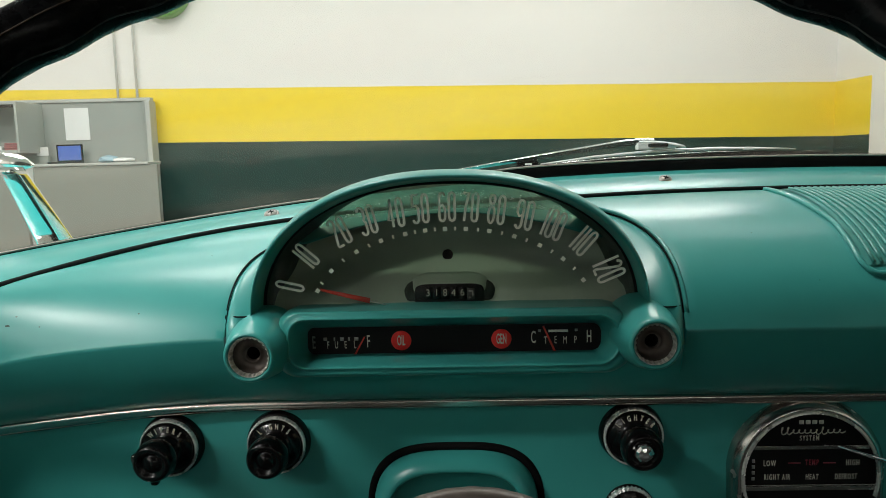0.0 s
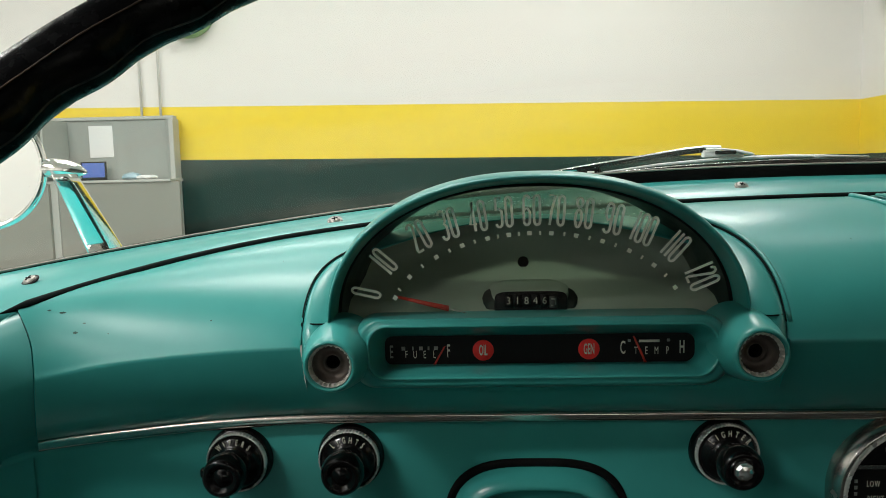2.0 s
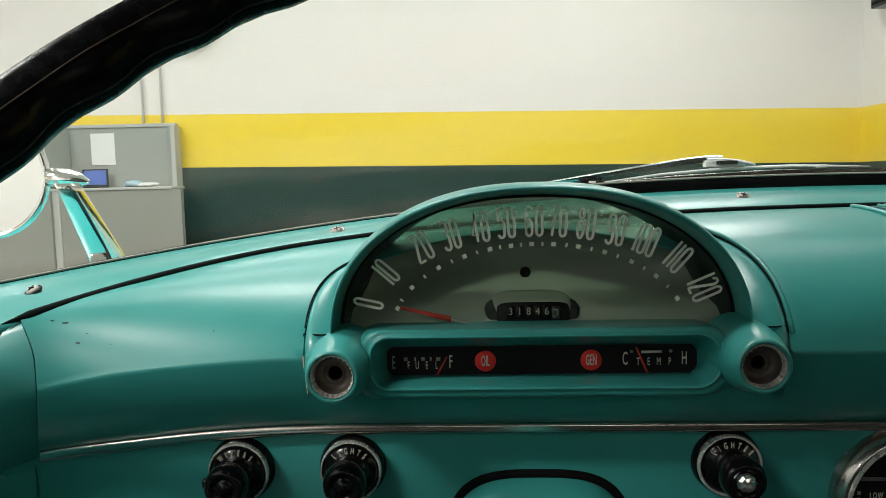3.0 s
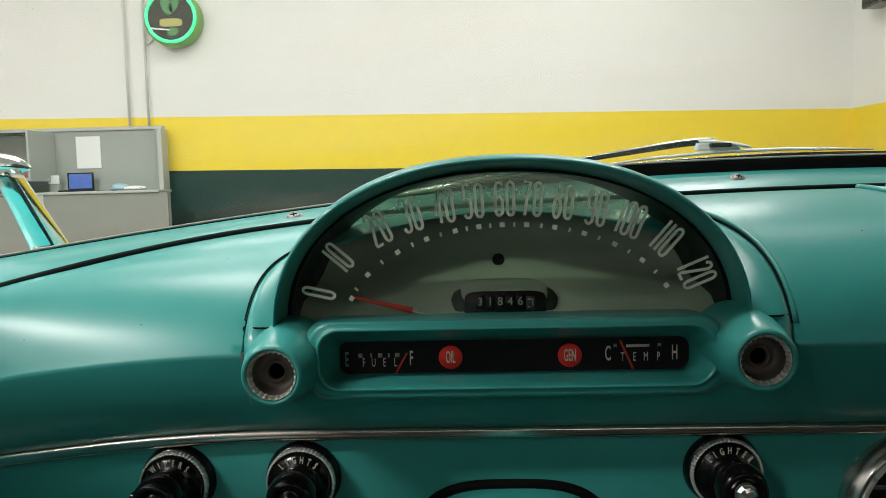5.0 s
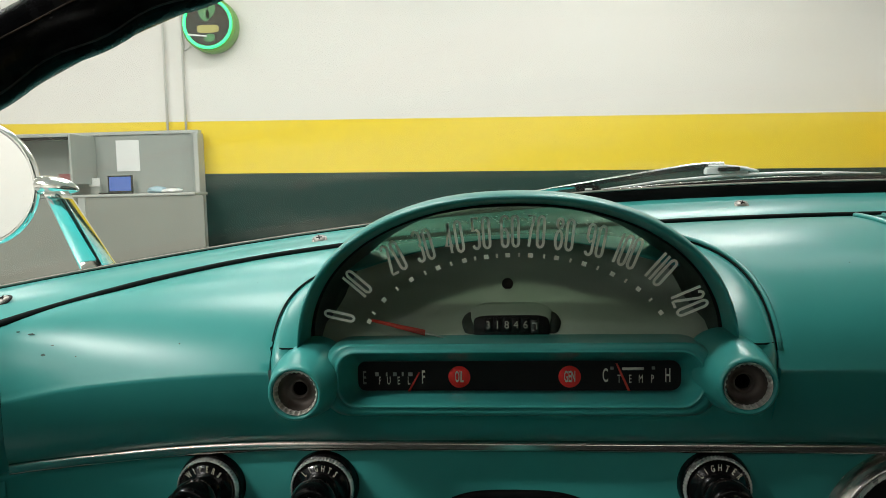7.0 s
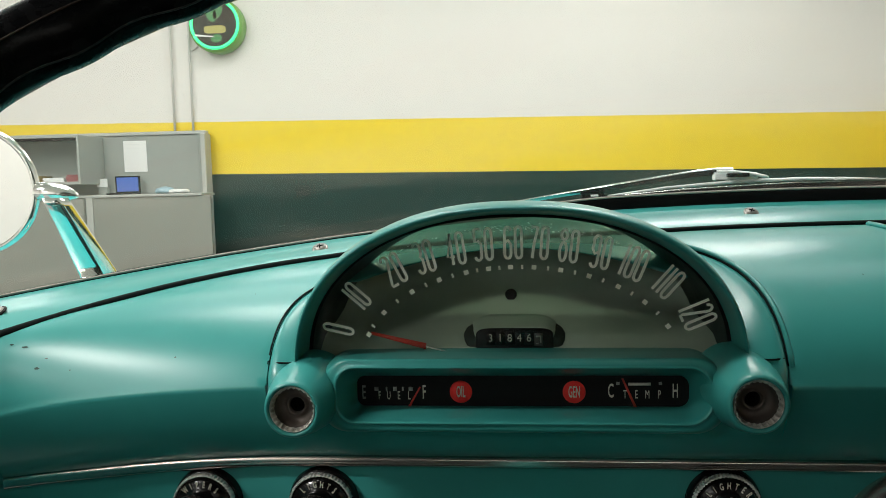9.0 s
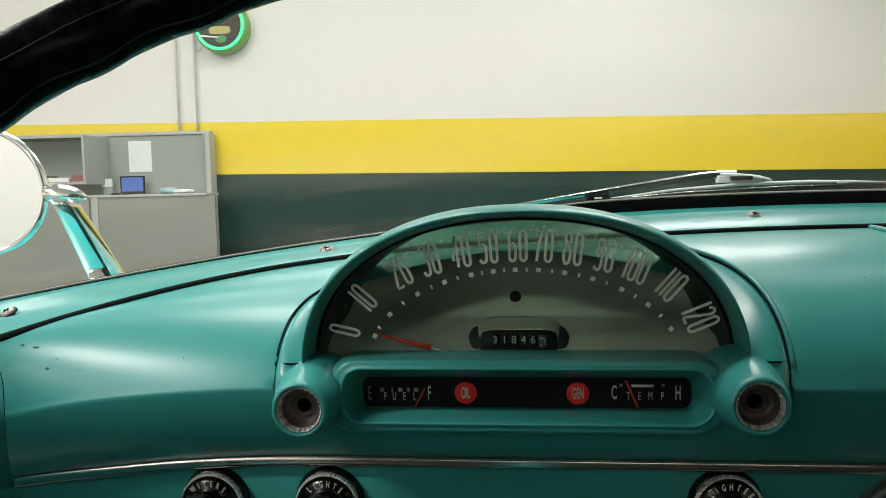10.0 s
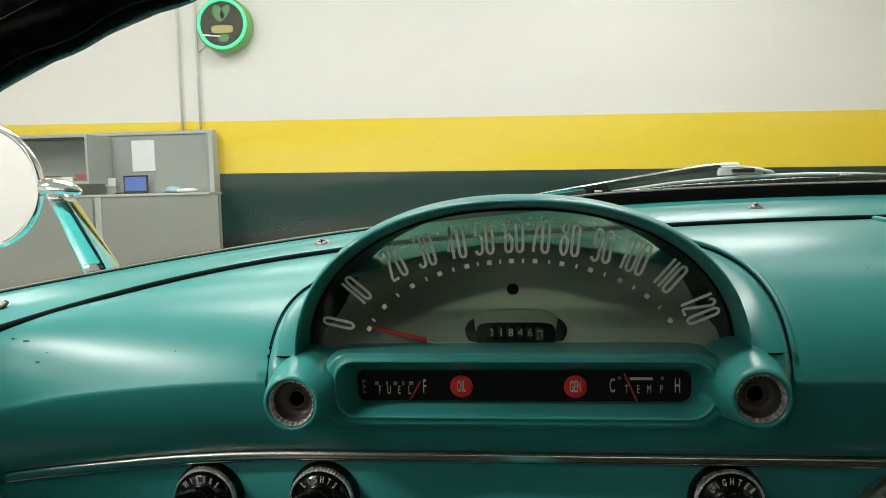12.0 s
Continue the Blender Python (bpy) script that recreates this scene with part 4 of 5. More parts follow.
for sgn, z0, b, e, A in ((-1, -0.055, 0.0870, 5.0, 0.1870), (1, -0.055, 0.1040, 5.0, 0.1865)):
    tt = spread(0, 88, 60)

    def in_hood(x, z):
        return (abs(x + 0.003) / 0.1645) ** 2.25 + (max(0.0, z + 0.030) / 0.1180) ** 2.25 < 1

    def cheek_pt(t, wa, dy):
        x, z = sgn * A * wa * math.cos(radians(t)) ** (2 / e), z0 + b * wa * math.sin(radians(t)) ** (2 / e)
        zo = z0 + b * math.sin(radians(t)) ** (2 / e)
        return (x, roll_y(sgn * 0.1865, zo) + dy, z)

    tt = [t for t in tt if not in_hood(cheek_pt(t, 1.0, 0)[0], cheek_pt(t, 1.0, 0)[2])]

    def inner(t):
        wa = 1.0
        while wa > 0.84 and not in_hood(cheek_pt(t, wa, 0)[0], cheek_pt(t, wa, 0)[2]):
            wa -= 0.002
        return wa

    steps = ((0.0, 0.030, 1.003), (0.0, 0.006, 1.002), (0.0, 0.001, 1.0), (0.08, -0.0022, 1.0), (0.2, -0.0042, 1.0), (0.4, -0.0052, 1.0), (0.7, -0.0055, 1.0), (1.0, -0.004, 1.0))
    ch = part("cheek", loft([[cheek_pt(t, m + (inner(t) - 1) * f, dy) for t in tt] for f, dy, m in steps], False), TEAL, cl, "teal side flange of the cluster")
    seam_z = -0.0268 if sgn < 0 else -0.0245
    part("cheek_edge", tube([(p[0] + sgn * 0.0012, p[1], p[2] + 0.0008) for p in (cheek_pt(t, 1.0, 0.002) for t in tt) if p[2] > -0.044], 0.0012, 6), SHADOW_GAP, ch, "dark edge seam")
    if sgn > 0:
        part("opening_lip", tube([(p[0] + sgn * 0.0032 * math.cos(radians(t)) ** 0.4, p[1] + 0.0012, p[2] + 0.0032 * math.sin(radians(t)) ** 0.4) for t, p in ((t, cheek_pt(t, 1.0, 0.0)) for t in tt) if p[2] > -0.047], 0.0019, 10), TEAL, dash, "rolled teal lip of the cluster opening")
    part("cheek_seam", tube([(sgn * q, roll_y(sgn * 0.1865, seam_z) - 0.0050 + 0.004 * blend(q, 0.176, 0.186), seam_z) for q in spread(0.157, 0.1845, 10)], 0.0007, 6), SHADOW_GAP, ch, "dark seam")

# ---- controls on the lower panel ----
NEARER = CAR @ Matrix.Translation((-0.01, -0.52, 0.092)) @ Matrix.Scale(0.972, 4) @ Matrix.Translation((0.01, 0.52, -0.092)) @ CAR.inverted()


def seat(ob):
    """Sets a control, drawn for a panel a little further off, against the lower panel."""
    ob.matrix_world = NEARER @ ob.matrix_world


def arc_word(word, centre, r, size, step):
    bms = []
    for i, chh in enumerate(word):
        t = (i - (len(word) - 1) / 2) * step
        a = radians(90 - t)
        bms.append((chh, letters(chh, size * 1.08, 0.56, (centre[0] + r * math.cos(a), centre[1], centre[2] + r * math.sin(a)), -t, 0.012)))
    return bms


def control(name, at, word, label, eye=False, tab=False):
    x, z = at
    ob = thing(name, (x, 0.085, z), label, "knob", "dashboard knobs")
    part("base", lathe([(0.0300, 0.105), (0.0298, 0.0850), (0.0285, 0.0780), (0.0272, 0.0755)], (x, 0, z), 40, "y", True), BLACK, ob, "glossy black base")
    n = 112
    rg = [[(x + (r + 0.0009 * (k % 2)) * math.cos(2 * math.pi * k / n), y, z + (r + 0.0009 * (k % 2)) * math.sin(2 * math.pi * k / n)) for k in range(n)] for r, y in ((0.0262, 0.0770), (0.0262, 0.0722), (0.0257, 0.0704), (0.0248, 0.0702), (0.0242, 0.0716))]
    part("knurled_ring", loft(rg, True), KNURL, ob, "knurled chrome ring", smooth=False)
    esc = part("face", lathe([(0.0246, 0.0722), (0.0222, 0.0690), (0.0160, 0.0660), (0.0135, 0.0650), (0.0130, 0.058), (0.0120, 0.056)], (x, 0, z), 40, "y", True), BLACK, ob, "black dished face")
    for chh, bm in arc_word(word, (x, 0.0668, z), 0.0197, 0.0070, 16.5):
        part("letter", bm, CREAM, esc, "pale letter of the word " + word)
    kz, kx = z + 0.001, x
    part("shaft", lathe([(0.0105, 0.066), (0.0100, 0.050)], (kx, 0, kz), 24, "y"), BLACK, ob)
    kn = part("knob", lathe([(0.0128, 0.056), (0.0165, 0.053), (0.0180, 0.047), (0.0178, 0.040), (0.0162, 0.0345), (0.0138, 0.0325), (0.0110, 0.0332), (0.0085, 0.0355), (0.0076, 0.0358), (0.0065, 0.0335), (0.0001, 0.0330)], (kx, 0, kz), 36, "y"), BLACK, ob, "round black push-pull knob")
    if eye:
        part("insert", lathe([(0.0082, 0.0345), (0.0078, 0.0315), (0.0058, 0.0295), (0.0030, 0.0285), (0.0001, 0.0284)], (kx, 0, kz), 9, "y"), KNOB_EYE, kn, "clear faceted insert", smooth=False)
    if tab:
        part("lever", join(box(kx - 0.0205, kx - 0.011, 0.040, 0.048, kz - 0.002, kz + 0.006, 0.002), box(kx - 0.004, kx + 0.003, 0.038, 0.046, kz - 0.0215, kz - 0.013, 0.002)), BLACK, kn, "small black lever tab")
    seat(ob)


control("wiper_knob", (-0.2635, -0.1590), "WIPERS", "black wiper control knob with a knurled chrome ring", tab=True)
control("light_knob", (-0.1640, -0.1575), "LIGHTS", "black headlamp control knob with a knurled chrome ring")
control("cigar_lighter", (0.1600, -0.1540), "LIGHTER", "black cigar lighter knob with a clear insert", eye=True)
lk = thing("lock_escutcheon", (0.158, 0.085, -0.232), "black control with a knurled chrome ring on the lower panel", "knob", "dashboard knobs")
part("base", lathe([(0.0240, 0.105), (0.0240, 0.084), (0.0225, 0.078)], (0.158, 0, -0.226), 40, "y", True), BLACK, lk)
part("knurled_ring", loft([[(0.158 + (r + 0.0007 * (k % 2)) * math.cos(2 * math.pi * k / 72), y, -0.226 + (r + 0.0007 * (k % 2)) * math.sin(2 * math.pi * k / 72)) for k in range(72)] for r, y in ((0.0222, 0.080), (0.0222, 0.075), (0.0205, 0.073), (0.0195, 0.0745))], True), KNURL, lk, "knurled chrome ring", smooth=False)
part("face", lathe([(0.0198, 0.0748), (0.012, 0.071), (0.0001, 0.070)], (0.158, 0, -0.226), 32, "y"), BLACK, lk)

seat(lk)

# heater control
HX, HZ, HR = 0.3165, -0.192, 0.0670


def dome(r, y, low=-0.30):
    return [(HX - r, y, low)] + [(HX + r * math.cos(t), y, HZ + r * math.sin(t)) for t in spread(math.pi, 0, 41)] + [(HX + r, y, low)]


ht = thing("heater_control", (HX, 0.085, -0.30), "chrome domed heater control panel with black face", "heater control")
part("housing", loft([dome(r, y) for r, y in ((HR + 0.006, 0.104), (HR + 0.005, 0.088), (HR + 0.0015, 0.076), (HR - 0.003, 0.0705), (HR - 0.0055, 0.0690), (HR - 0.0080, 0.0705), (HR - 0.0085, 0.0740))], False), HOUSING, ht, "worn chrome housing")
rg = []
for r, y in ((HR - 0.0060, 0.0698), (HR - 0.0066, 0.0672), (HR - 0.0085, 0.0668), (HR - 0.0092, 0.0690)):
    rg.append([(HX + (r + 0.0005 * (k % 2)) * math.cos(t), y, HZ + (r + 0.0005 * (k % 2)) * math.sin(t)) for k, t in enumerate(spread(math.pi * 1.1, -math.pi * 0.1, 121))])
part("knurled_rim", loft(rg, False), KNURL, ht, "knurled chrome rim", smooth=False)
hf = part("face", prism([p[0::2] for p in dome(HR - 0.008, 0)], 0.0725, 0.078), GAUGE, ht, "black lettered face", smooth=False)
FY = 0.0718
for zz, hh in ((-0.1655, 0.0016), (-0.1640, 0.0006), (-0.2035, 0.0020), (-0.2005, 0.0006)):
    half = math.sqrt(max(0.001, (HR - 0.009) ** 2 - max(0, zz - HZ) ** 2))
    part("chrome_bar", box(HX - half, HX + half, FY - 0.0016, FY + 0.001, zz - hh, zz + hh, 0.0004), HOUSING, hf, "thin chrome bar", smooth=False)
for word, x, z, size, nar, mat in (("SYSTEM", HX - 0.001, -0.1572, 0.0062, 0.85, CREAM), ("LOW", 0.2810, -0.1805, 0.0070, 0.75, CREAM), ("TEMP", 0.3185, -0.1800, 0.0070, 0.75, MAUVE), ("HIGH", 0.3545, -0.1805, 0.0070, 0.75, CREAM), ("RIGHT AIR", 0.2880, -0.1935, 0.0068, 0.72, CREAM), ("HEAT", 0.3190, -0.1935, 0.0068, 0.72, CREAM), ("DEFROST", 0.3490, -0.1935, 0.0068, 0.72, CREAM)):
    part("word", letters(word, size * 1.06, nar * 0.74, (x, FY, z), 0, 0.01, 0.0, 1.32), mat, hf, "word " + word)
for x0, x1 in ((0.2975, 0.3085), (0.3285, 0.3395)):
    part("red_line", box(x0, x1, FY - 0.0002, FY + 0.0004, -0.1808, -0.1798), MAUVE, hf)
for k in range(4):
    part("emblem_bar", box(HX - 0.0105 + 0.0058 * k, HX - 0.0065 + 0.0058 * k, FY - 0.0002, FY + 0.0004, -0.1440, -0.1405), CREAM, hf, "small pale emblem bar")
script = []
for k in range(120):
    t = k / 119
    tall = 2.1 if t < 0.16 or 0.58 < t < 0.72 else 1.0
    wave = math.sin(2 * math.pi * 11 * t)
    script.append((HX - 0.027 + 0.056 * t + 0.0014 * math.cos(2 * math.pi * 11 * t) + 0.25 * 0.0017 * tall * wave, FY, -0.1508 + 0.0017 * tall * wave + 0.0006 * (tall - 1)))
part("emblem_script", tube(script, 0.0005, 5), CREAM, hf, "pale script-like line")
for k in range(4):
    part("side_mark", box(0.2655, 0.2680, FY - 0.0002, FY + 0.0004, -0.196 + 0.0055 * k, -0.193 + 0.0055 * k), FAINT, hf)
part("lever", tube([(0.338, 0.0665, -0.1625), (0.360, 0.062, -0.1690), (0.386, 0.058, -0.1765)], [0.0012, 0.0016, 0.0022], 8), STEEL, ht, "thin steel lever")

seat(ht)

# ---- steering column and wheel ----
sc = thing("steering_column", (0.0, 0.085, -0.33), "teal steering column shroud with a black rubber seal", "steering column")


def col_arch(w, top, y, low=-0.34, e=3.2):
    pts = [(-w - 0.001, y, low)]
    for t in spread(math.pi, 0, 37):
        c, s = math.cos(t), math.sin(t)
        pts.append((-0.001 + w * math.copysign(abs(c) ** (2 / e), c), y, (top - 0.075) + 0.075 * abs(s) ** (2 / e)))
    return pts + [(w - 0.001, y, low)]


part("rubber_seal", tube(col_arch(0.0795, -0.1650, 0.0835), 0.0042, 8, True, 1.0, (0, 1, 0)), RUBBER, sc, "black rubber seal")
part("shroud", loft([col_arch(w, tp, y) for w, tp, y in ((0.078, -0.1660, 0.090), (0.0765, -0.1675, 0.078), (0.0740, -0.1700, 0.066), (0.0690, -0.1755, 0.059), (0.0665, -0.1790, 0.058), (0.0650, -0.1810, 0.062), (0.062, -0.184, 0.08))], False), TEAL, sc, "teal column shroud")
part("column_tube", tube([(0.0118, 0.05, -0.358), (0.0118, -0.15, -0.195), (0.0118, -0.27, -0.097)], 0.026, 28), TEAL, sc, "teal column tube")

seat(sc)

WC, WT, WR, WTUBE = Vector((-0.0020, -0.3714, 0.0056)), 0.6906, 0.2618, 0.0146
WX = Vector((1, -0.0183, 0.0063)).normalized()
WU = Vector((0, math.sin(WT), math.cos(WT)))
WU = (WU - WX * WU.dot(WX)).normalized()
WN = WX.cross(WU) * -1
GRIPS, GRIP_AT = 38, radians(129)
sw = thing("steering_wheel", (-0.02, -0.30, -0.05), "worn black steering wheel with finger grips", "steering wheel")
rings = []
for k in range(330):
    a = 2 * math.pi * k / 330
    d = math.cos(a) * WX + math.sin(a) * WU
    ring = []
    for j in range(16):
        b = 2 * math.pi * j / 16
        cb_, sb_ = math.cos(b), math.sin(b)
        r = WTUBE
        if cb_ < -0.4:
            r += 0.0018 * (-0.4 - cb_) / 0.6 * math.cos(GRIPS * (a - GRIP_AT))
        ring.append(WC + d * (WR + r * cb_) + WN * (r * sb_ * 0.95))
    rings.append(ring)
rings.append(rings[0])
rim = part("rim", loft(rings, True), RIM_BLACK, sw, "black rim with finger grips")


def rim_line(b_deg, lift):
    """A closed line round the rim at one place of its section, over the finger grips."""
    b = radians(b_deg)
    pts = []
    for k in range(331):
        a = 2 * math.pi * k / 330
        d = math.cos(a) * WX + math.sin(a) * WU
        r = WTUBE + lift + 0.0018 * max(0.0, -0.4 - math.cos(b)) / 0.6 * math.cos(GRIPS * (a - GRIP_AT))
        pts.append(WC + d * (WR + r * math.cos(b)) + WN * (r * math.sin(b) * 0.95))
    return pts


# Grey line paints the gloss highlight along the inner rim.
part("rim_glint", tube(rim_line(176, -0.0002), 0.0005, 6, False), RIM_GLINT, rim, "thin grey line painted as a rim highlight")
part("mould_line", tube(rim_line(-124, -0.0001), 0.0004, 6, False), RIM_SEAM, rim, "thin brown mould line")
HUB = Vector((0.0118, -0.322, -0.0535)) - WU * 0.024
bm = lathe([(0.060, 0.05), (0.0645, 0.014), (0.0635, 0.004), (0.0605, -0.001), (0.0575, -0.002), (0.0560, 0.001)], (0, 0, 0), 40, "y")
bm.transform(Matrix.Translation(HUB) @ Matrix.Rotation(-WT, 4, "X"))
hub_ring = part("hub_collar", bm, TAUPE, sw, "tarnished dark hub collar")
bm = lathe([(0.0560, 0.001), (0.0550, -0.002), (0.0520, -0.0045), (0.043, -0.0095), (0.026, -0.0140), (0.0001, -0.0160)], (0, 0, 0), 40, "y")
bm.transform(Matrix.Translation(HUB) @ Matrix.Rotation(-WT, 4, "X"))
hubp = part("hub", bm, HORN, sw, "pale worn horn button")
for s in (-1, 1):
    end = WC + Vector((s * WR * 0.985, 0, 0)) - WU * (WR * 0.17)
    st = HUB + Vector((s * 0.035, 0.016, -0.012)) - WU * 0.01
    part("spoke", tube([st, st.lerp(end, 0.5) + WN * 0.012, end], [0.012, 0.009, 0.010], 12, True, 0.6), RIM_BLACK, sw, "black spoke")

# ---- windshield and wiper ----
ws = thing("windshield", (0.3, 0.3, 0.06), "curved clear windshield with fine dust and a black rubber seal", "windshield")


def glass_base(x):
    return sill_y(x) + 0.062, sill_z(x) + 0.006


rings = []
for x in spread(-0.62, 1.25, 80):
    y0, z0 = glass_base(x)
    rings.append([(x, y0 - 0.36 * t + 0.03 * t * (1 - t), z0 + 0.40 * t + 0.05 * t * (1 - t)) for t in spread(0, 1, 12)])
gl = part("pane", loft(rings, False), GLASS, ws, "curved clear glass")
gl.visible_shadow = False
rings = []
for x in spread(-0.62, 1.25, 90):
    y0, z0 = glass_base(x)
    h = 0.0045 + 0.012 * blend(x, -0.12, 0.10)
    rings.append([(x, y0 - 0.0135, z0 - 0.010), (x, y0 - 0.017, z0 + h * 0.5), (x, y0 - 0.0175, z0 + h * 0.85), (x, y0 - 0.016, z0 + h), (x, y0 + 0.004, z0 + h + 0.002), (x, y0 + 0.016, z0 + h - 0.001), (x, y0 + 0.02, z0 - 0.02)])
part("rubber_seal", loft(rings, False), RUBBER, ws, "black rubber glass seal")
part("seal_lip", tube([(x, glass_base(x)[0] - 0.0165, glass_base(x)[1] + 0.0050 + 0.012 * blend(x, -0.12, 0.10)) for x in spread(-0.6, 1.2, 90)], 0.0013, 6), TAN_LIP, ws, "thin pale lip of the seal")

wp = thing("windshield_wiper", (-0.14, 0.41, 0.06), "steel windshield wiper with black rubber blade parked low", "wiper")
WY = 0.405
part("pivot", join(lathe([(0.013, 0.0), (0.012, 0.014), (0.007, 0.018), (0.0001, 0.019)], (-0.138, WY, 0.033), 20, "z"), tube([(-0.146, WY, 0.044), (-0.130, WY - 0.004, 0.051), (-0.116, WY - 0.006, 0.0555)], [0.006, 0.007, 0.008], 10)), STEEL, wp, "steel wiper pivot")
part("arm_root", tube([(-0.120, WY - 0.006, 0.0555), (-0.06, WY - 0.006, 0.066), (0.004, WY - 0.006, 0.0785)], [0.0075, 0.0068, 0.0045], 8, True, 0.8), STEEL, wp, "dull steel arm root")
rings = []
for x, z in ((-0.004, 0.0800), (0.05, 0.0880), (0.10, 0.0950), (0.16, 0.1032), (0.215, 0.1106), (0.240, 0.1128), (0.258, 0.1125)):
    h = 0.0021 + 0.0105 * max(0.0, min(x, 0.21))
    rings.append([(x, WY - 0.006, z + h), (x, WY - 0.0088, z + h * 0.62), (x, WY - 0.0092, z + h * 0.5), (x, WY - 0.0066, z - h), (x, WY - 0.005, z - h)])
part("arm", loft(rings, True, True), STEEL, wp, "bright flat metal arm", smooth=False)
part("hinge_cover", tube([(0.238, WY - 0.012, 0.1125), (0.258, WY - 0.013, 0.1118), (0.276, WY - 0.013, 0.1090), (0.294, WY - 0.012, 0.1050), (0.297, WY - 0.012, 0.1042)], [0.0014, 0.0020, 0.0030, 0.0028, 0.0014], 8, True, 0.7), PALE_METAL, wp, "pale hinge cover")
part("hinge_block", box(0.236, 0.286, WY - 0.010, WY + 0.002, 0.1022, 0.1102, 0.0015), PALE_METAL, wp, "hinge block", smooth=False)
part("hinge_clip", box(0.249, 0.274, WY - 0.017, WY - 0.011, 0.1052, 0.1098, 0.001), BLACK, wp, "dark hinge clip", smooth=False)
part("blade_bridge", tube([(0.112, WY - 0.006, 0.0865), (0.18, WY - 0.007, 0.0945), (0.26, WY - 0.008, 0.1000), (0.34, WY - 0.007, 0.1015), (0.385, WY - 0.006, 0.1005), (0.44, WY - 0.004, 0.0985)], [0.0010, 0.0016, 0.0021, 0.0020, 0.0016, 0.0010], 8), PALE_METAL, wp, "steel blade bridge painted with a pale sheen")
part("blade_spring", tube([(0.085, WY - 0.004, 0.0830), (0.2, WY - 0.004, 0.0915), (0.33, WY - 0.004, 0.0965), (0.46, WY - 0.004, 0.0945)], 0.0014, 8), STEEL, wp, "thin steel backing strip")
part("rubber", loft([[(x, WY - 0.008, z), (x, WY + 0.004, z), (x, WY + 0.003, z - 0.014), (x, WY - 0.006, z - 0.014)] for x, z in [(0.08 + 0.4 * t, 0.0825 + 0.0145 * math.sin(t * 2.1)) for t in spread(0, 1, 14)]], True, True), RUBBER, wp, "black rubber blade", smooth=False)
part("end_clip", join(box(0.081, 0.109, WY - 0.014, WY + 0.002, 0.0805, 0.0925, 0.003)), RUBBER, wp, "dark blade end clip", smooth=False)
part("clip_rivet", box(0.091, 0.100, WY - 0.0150, WY - 0.0138, 0.0860, 0.0885, 0.0005), PALE_METAL, wp, "pale rivet of the end clip", smooth=False)
part("tip_clip", box(0.372, 0.386, WY - 0.009, WY - 0.001, 0.0985, 0.1025, 0.001), PALE_METAL, wp, "bright blade clip", smooth=False)

# ---- door mirror ----
mr_ = thing("side_mirror", (-0.53, 0.36, -0.01), "round chrome exterior mirror on a tapered chrome stem", "mirror")
MX, MY, MZ, MR = -0.662, 0.345, 0.1115, 0.079
turn = Matrix.Translation((MX, MY, MZ)) @ Matrix.Rotation(radians(8), 4, "Z")
bm = lathe([(MR - 0.006, -0.004), (MR - 0.003, -0.007), (MR, -0.006), (MR + 0.002, 0.0), (MR - 0.001, 0.008), (0.06, 0.022), (0.03, 0.034), (0.0001, 0.038)], (0, 0, 0), 56, "y")
bm.transform(turn)
part("shell", bm, CHROME, mr_, "polished chrome mirror shell")
bm = lathe([(MR - 0.005, -0.0045), (0.03, -0.0047), (0.0001, -0.0048)], (0, 0, 0), 56, "y")
bm.transform(turn)
part("mirror_glass", bm, MIRROR, mr_, "silvered mirror glass")
NECK = [(-0.5805, 0.1055, 0.0135), (-0.574, 0.1052, 0.0148), (-0.566, 0.1048, 0.0148), (-0.556, 0.1042, 0.0138), (-0.546, 0.1034, 0.0112), (-0.538, 0.1026, 0.0076), (-0.532, 0.1018, 0.0036), (-0.530, 0.1014, 0.0008)]
upper = [(math.cos(a), math.sin(a)) for a in spread(0, math.pi, 17)]
lower = [(-1, 0), (-0.75, -0.19), (-0.5, -0.37), (-0.2, -0.58), (0.2, -0.66), (0.5, -0.5), (0.75, -0.3), (1, 0)]
for label, half in (("bullet-shaped chrome neck cover", upper), ("chrome underside of the neck", lower)):
    part("neck", loft([[(x, MY + 0.008 + r * u, z + r * v + (0.0002 if v > 0 else -0.0002)) for u, v in half] for x, z, r in NECK], False), CHROME, mr_, label)
part("neck_seam", tube([(x, MY + 0.008 - r * 0.985, z) for x, z, r in NECK[2:-1]], [0.0002, 0.0004, 0.0008, 0.0011, 0.0009], 6), RUBBER, mr_, "dark parting line of the neck")
rg = []
for t in spread(0, 1, 12):
    x = -0.5480 + 0.018 * t
    w = 0.0092 + 0.0065 * t
    d = 0.009 + 0.006 * t
    ring = super_ring(0.0, 0.0, w, d, 0.0, 36, 4.5)
    rg.append([(x + px + 0.35 * pz, MY - 0.012 + 0.062 * t + pz + 0.25 * px, 0.100 - 0.110 * t) for px, _, pz in ring])
part("stem", loft(rg, True, True), CHROME, mr_, "tapered chrome stem")
part("foot", box(-0.555, -0.490, MY + 0.005, MY + 0.06, -0.060, -0.0105, 0.004), CHROME, mr_, "chrome mounting foot")

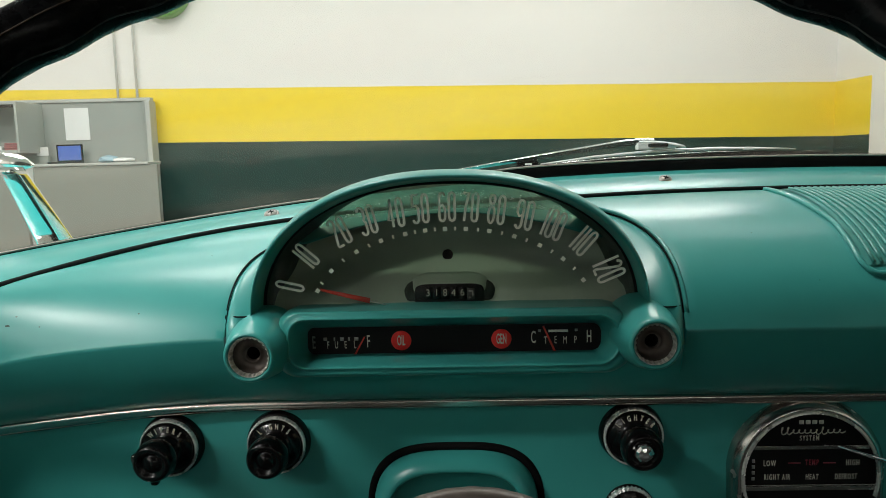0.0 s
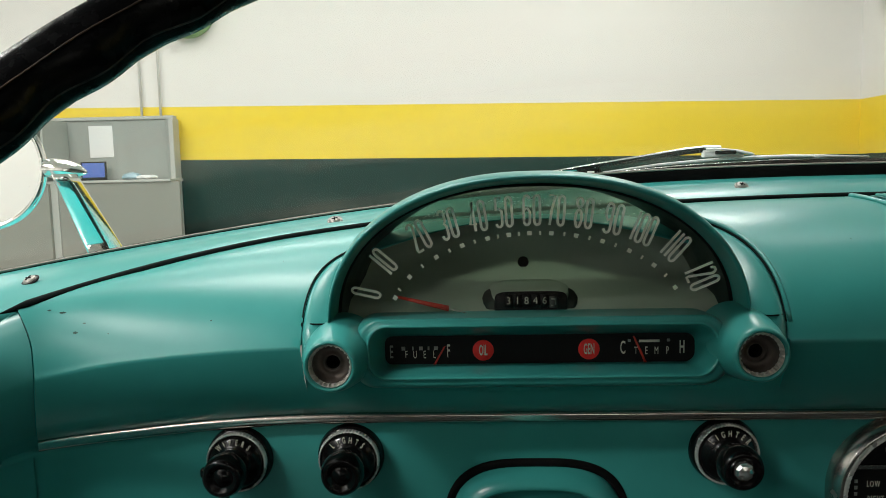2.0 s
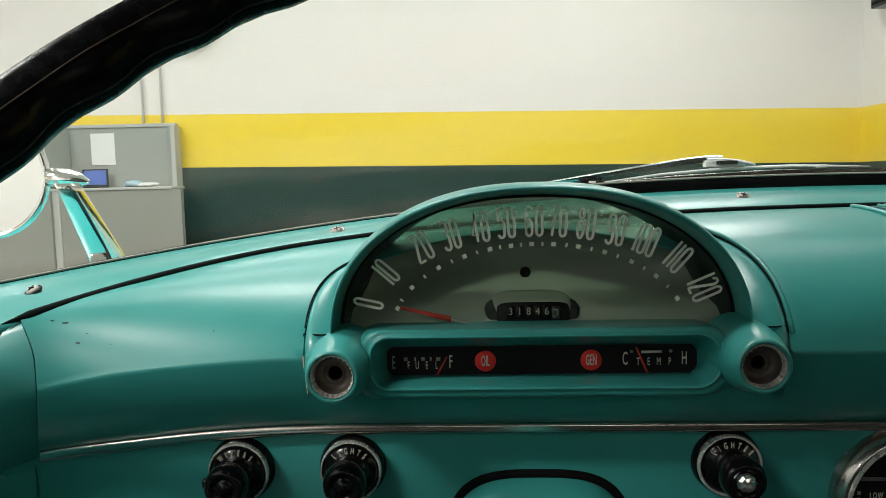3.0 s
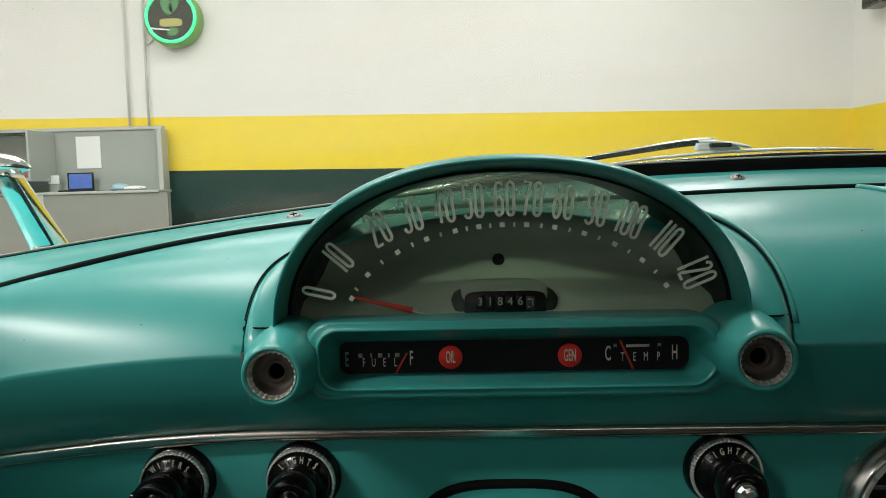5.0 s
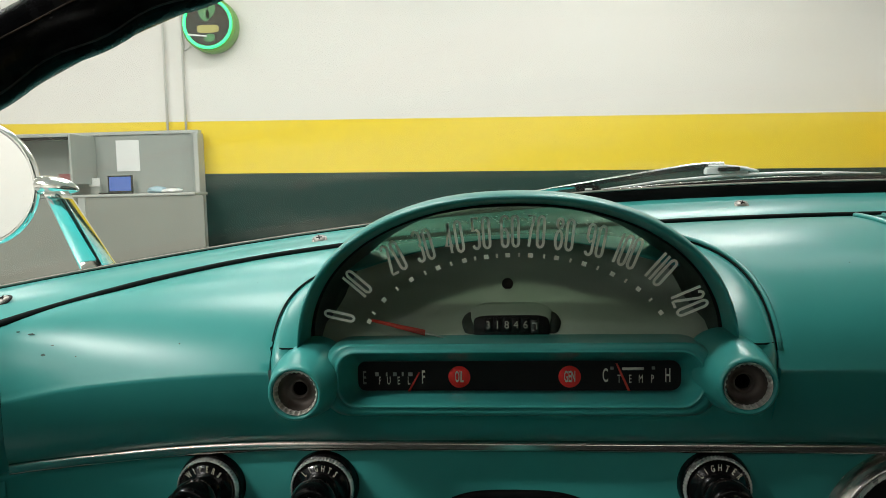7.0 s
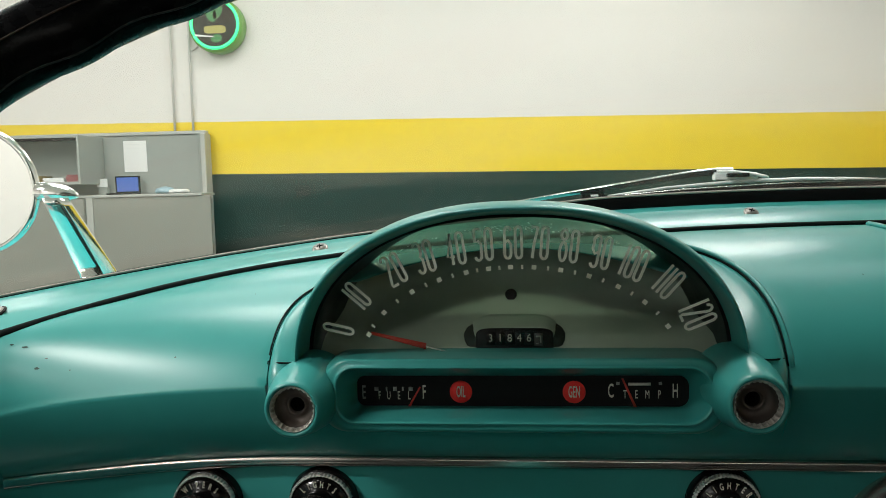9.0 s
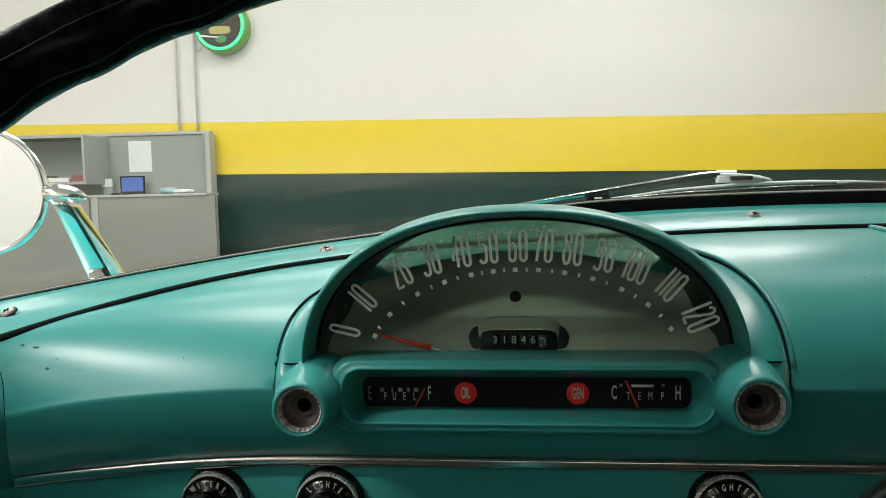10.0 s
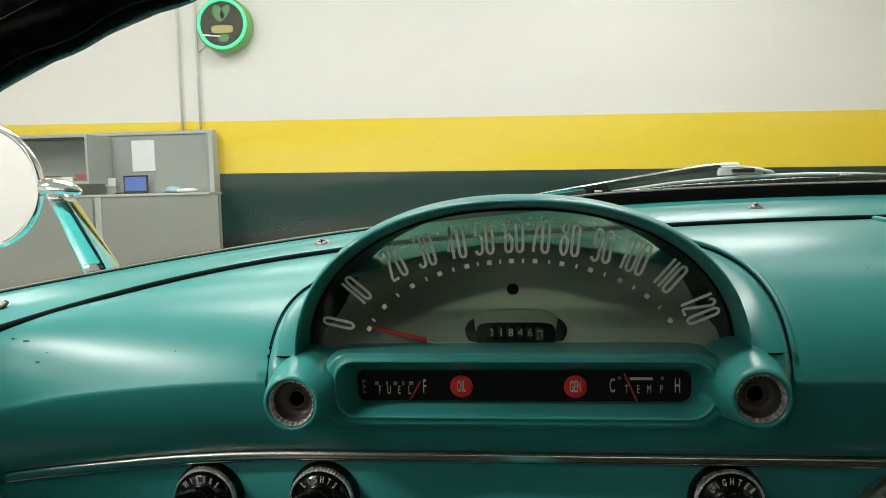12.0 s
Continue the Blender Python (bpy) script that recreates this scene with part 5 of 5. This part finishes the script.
# ---- the rest of the car ----
car = thing("car", (0.36, -0.2, -1.08), "classic turquoise car parked in the workshop", "car")
rings = []
for y in spread(0.36, 2.0, 30):
    k = (y - 0.36) / 1.64
    r = []
    for x in spread(-0.62, 1.34, 50):
        u = (x - 0.36) / 0.98
        crown = 0.030 * math.exp(-((u) / 0.35) ** 2)
        yy = max(y, sill_y(x) + 0.075 + 0.0 * k) if y < 0.5 else y
        r.append((x, yy, min(sill_z(x) - 0.012, 0.012 - 0.02 * k - 0.05 * u * u + crown - 0.10 * k ** 4 - 0.018 * (k < 0.05))))
    rings.append(r)
part("bonnet", loft(rings, False), BODY, car, "turquoise bonnet")
for s in (-1, 1):
    rg = []
    for y in spread(0.20, 2.1, 24):
        rg.append([(0.36 + s * (0.94 + 0.16 * math.sin(radians(c)) - 0.14 * (c < 1)), y, -0.055 - 0.05 * max(0, y - 0.6) - 0.16 * (1 - math.cos(radians(c))) - (0.5 if c > 89 else 0)) for c in (0, 15, 30, 45, 60, 75, 85, 90)])
    part("front_wing", loft(rg, False), BODY, car, "turquoise front wing")
    # Doors lie out of view; their tops are set to block side light.
    bm = box(-0.03, 0.03, -1.15, 0.0, -0.85, 0.06 if s < 0 else 0.10, 0.02)
    bm.transform(Matrix.Translation((0.36 + s * 0.98, 0.0, 0.0)) @ Matrix.Rotation(0.0, 4, "Z"))
    part("door", bm, BODY, car, "closed turquoise door, out of view")
header = [(x, glass_base(x)[0] - 0.36, glass_base(x)[1] + 0.404) for x in spread(-0.60, 1.23, 60)]
part("windshield_header", tube(header, 0.014, 12), CHROME, car, "chrome windshield header")
for s, x in ((-1, -0.60), (1, 1.23)):
    y0, z0 = glass_base(x)
    part("windshield_pillar", tube([(x, y0 - 0.36 * t + 0.03 * t * (1 - t), z0 - 0.02 + 0.424 * t) for t in spread(0, 1, 8)], 0.016, 12), CHROME, car, "chrome windshield pillar")
rg = []
for y in spread(-0.02, -1.75, 20):
    k = (-0.02 - y) / 1.73
    rg.append([(0.36 + 0.80 * u, y, 0.475 + 0.05 * math.sin(math.pi * k) - 0.09 * abs(u) ** 3) for u in spread(-1, 1, 25)])
part("roof_lining", loft(rg, False), LINER, car, "dark grey roof lining")
part("roof", loft([[(x, y, z + 0.03) for x, y, z in r] for r in rg], False), BODY, car, "turquoise roof")
part("rear_seat", join(box(-0.35, 1.07, -1.64, -1.50, -0.55, 0.02, 0.05), box(-0.35, 1.07, -1.50, -1.05, -0.62, -0.45, 0.05)), LINER, car, "dark rear bench seat")
part("front_seat", join(box(-0.40, 1.12, -1.02, -0.86, -0.55, -0.02, 0.05), box(-0.40, 1.12, -0.86, -0.36, -0.62, -0.42, 0.05)), LINER, car, "dark front bench seat")
part("rear_bulkhead", box(-0.5, 1.22, -1.75, -1.65, -0.85, 0.03, 0.03), LINER, car, "dark rear of the cabin")
# Unseen pillars and panels, added to cut light entering the cabin from behind.
for s in (-1, 1):
    part("rear_pillar", box(0.36 + s * 0.68 - 0.16, 0.36 + s * 0.68 + 0.16, -1.80, -1.69, -0.10, 0.46, 0.03), LINER, car, "unseen dark rear roof pillar added to cut light")
    part("quarter_panel", box(0.36 + s * 0.81 - 0.03, 0.36 + s * 0.81 + 0.03, -1.70, -1.15, -0.10, 0.43, 0.02), LINER, car, "unseen dark quarter panel added to cut light")
part("cabin_floor", box(-0.6, 1.32, -1.7, 0.12, -0.90, -0.86), LINER, car, "dark cabin floor", smooth=False)
part("firewall", box(-0.6, 1.32, 0.13, 0.16, -0.88, -0.35), LINER, car, "dark firewall", smooth=False)
for s in (-1, 1):
    for y in (1.35, -2.2):
        wx = 0.36 + s * 0.78
        wh = part("wheel", tube([(wx - 0.09, y, -0.795), (wx - 0.06, y, -0.795), (wx + 0.06, y, -0.795), (wx + 0.09, y, -0.795)], [0.33, 0.385, 0.385, 0.33], 32), RUBBER, car, "black tyre")
part("front_panel", box(-0.62, 1.34, 1.90, 2.06, -0.80, -0.055, 0.05), BODY, car, "turquoise front panel")
for s in (-1, 1):
    part("sill", box(0.36 + s * 0.96 - 0.05, 0.36 + s * 0.96 + 0.05, -1.8, 0.9, -0.90, -0.78, 0.02), BODY, car, "turquoise sill")
part("rear_body", box(-0.62, 1.34, -3.0, -1.76, -0.85, -0.08, 0.12), BODY, car, "turquoise rear body")
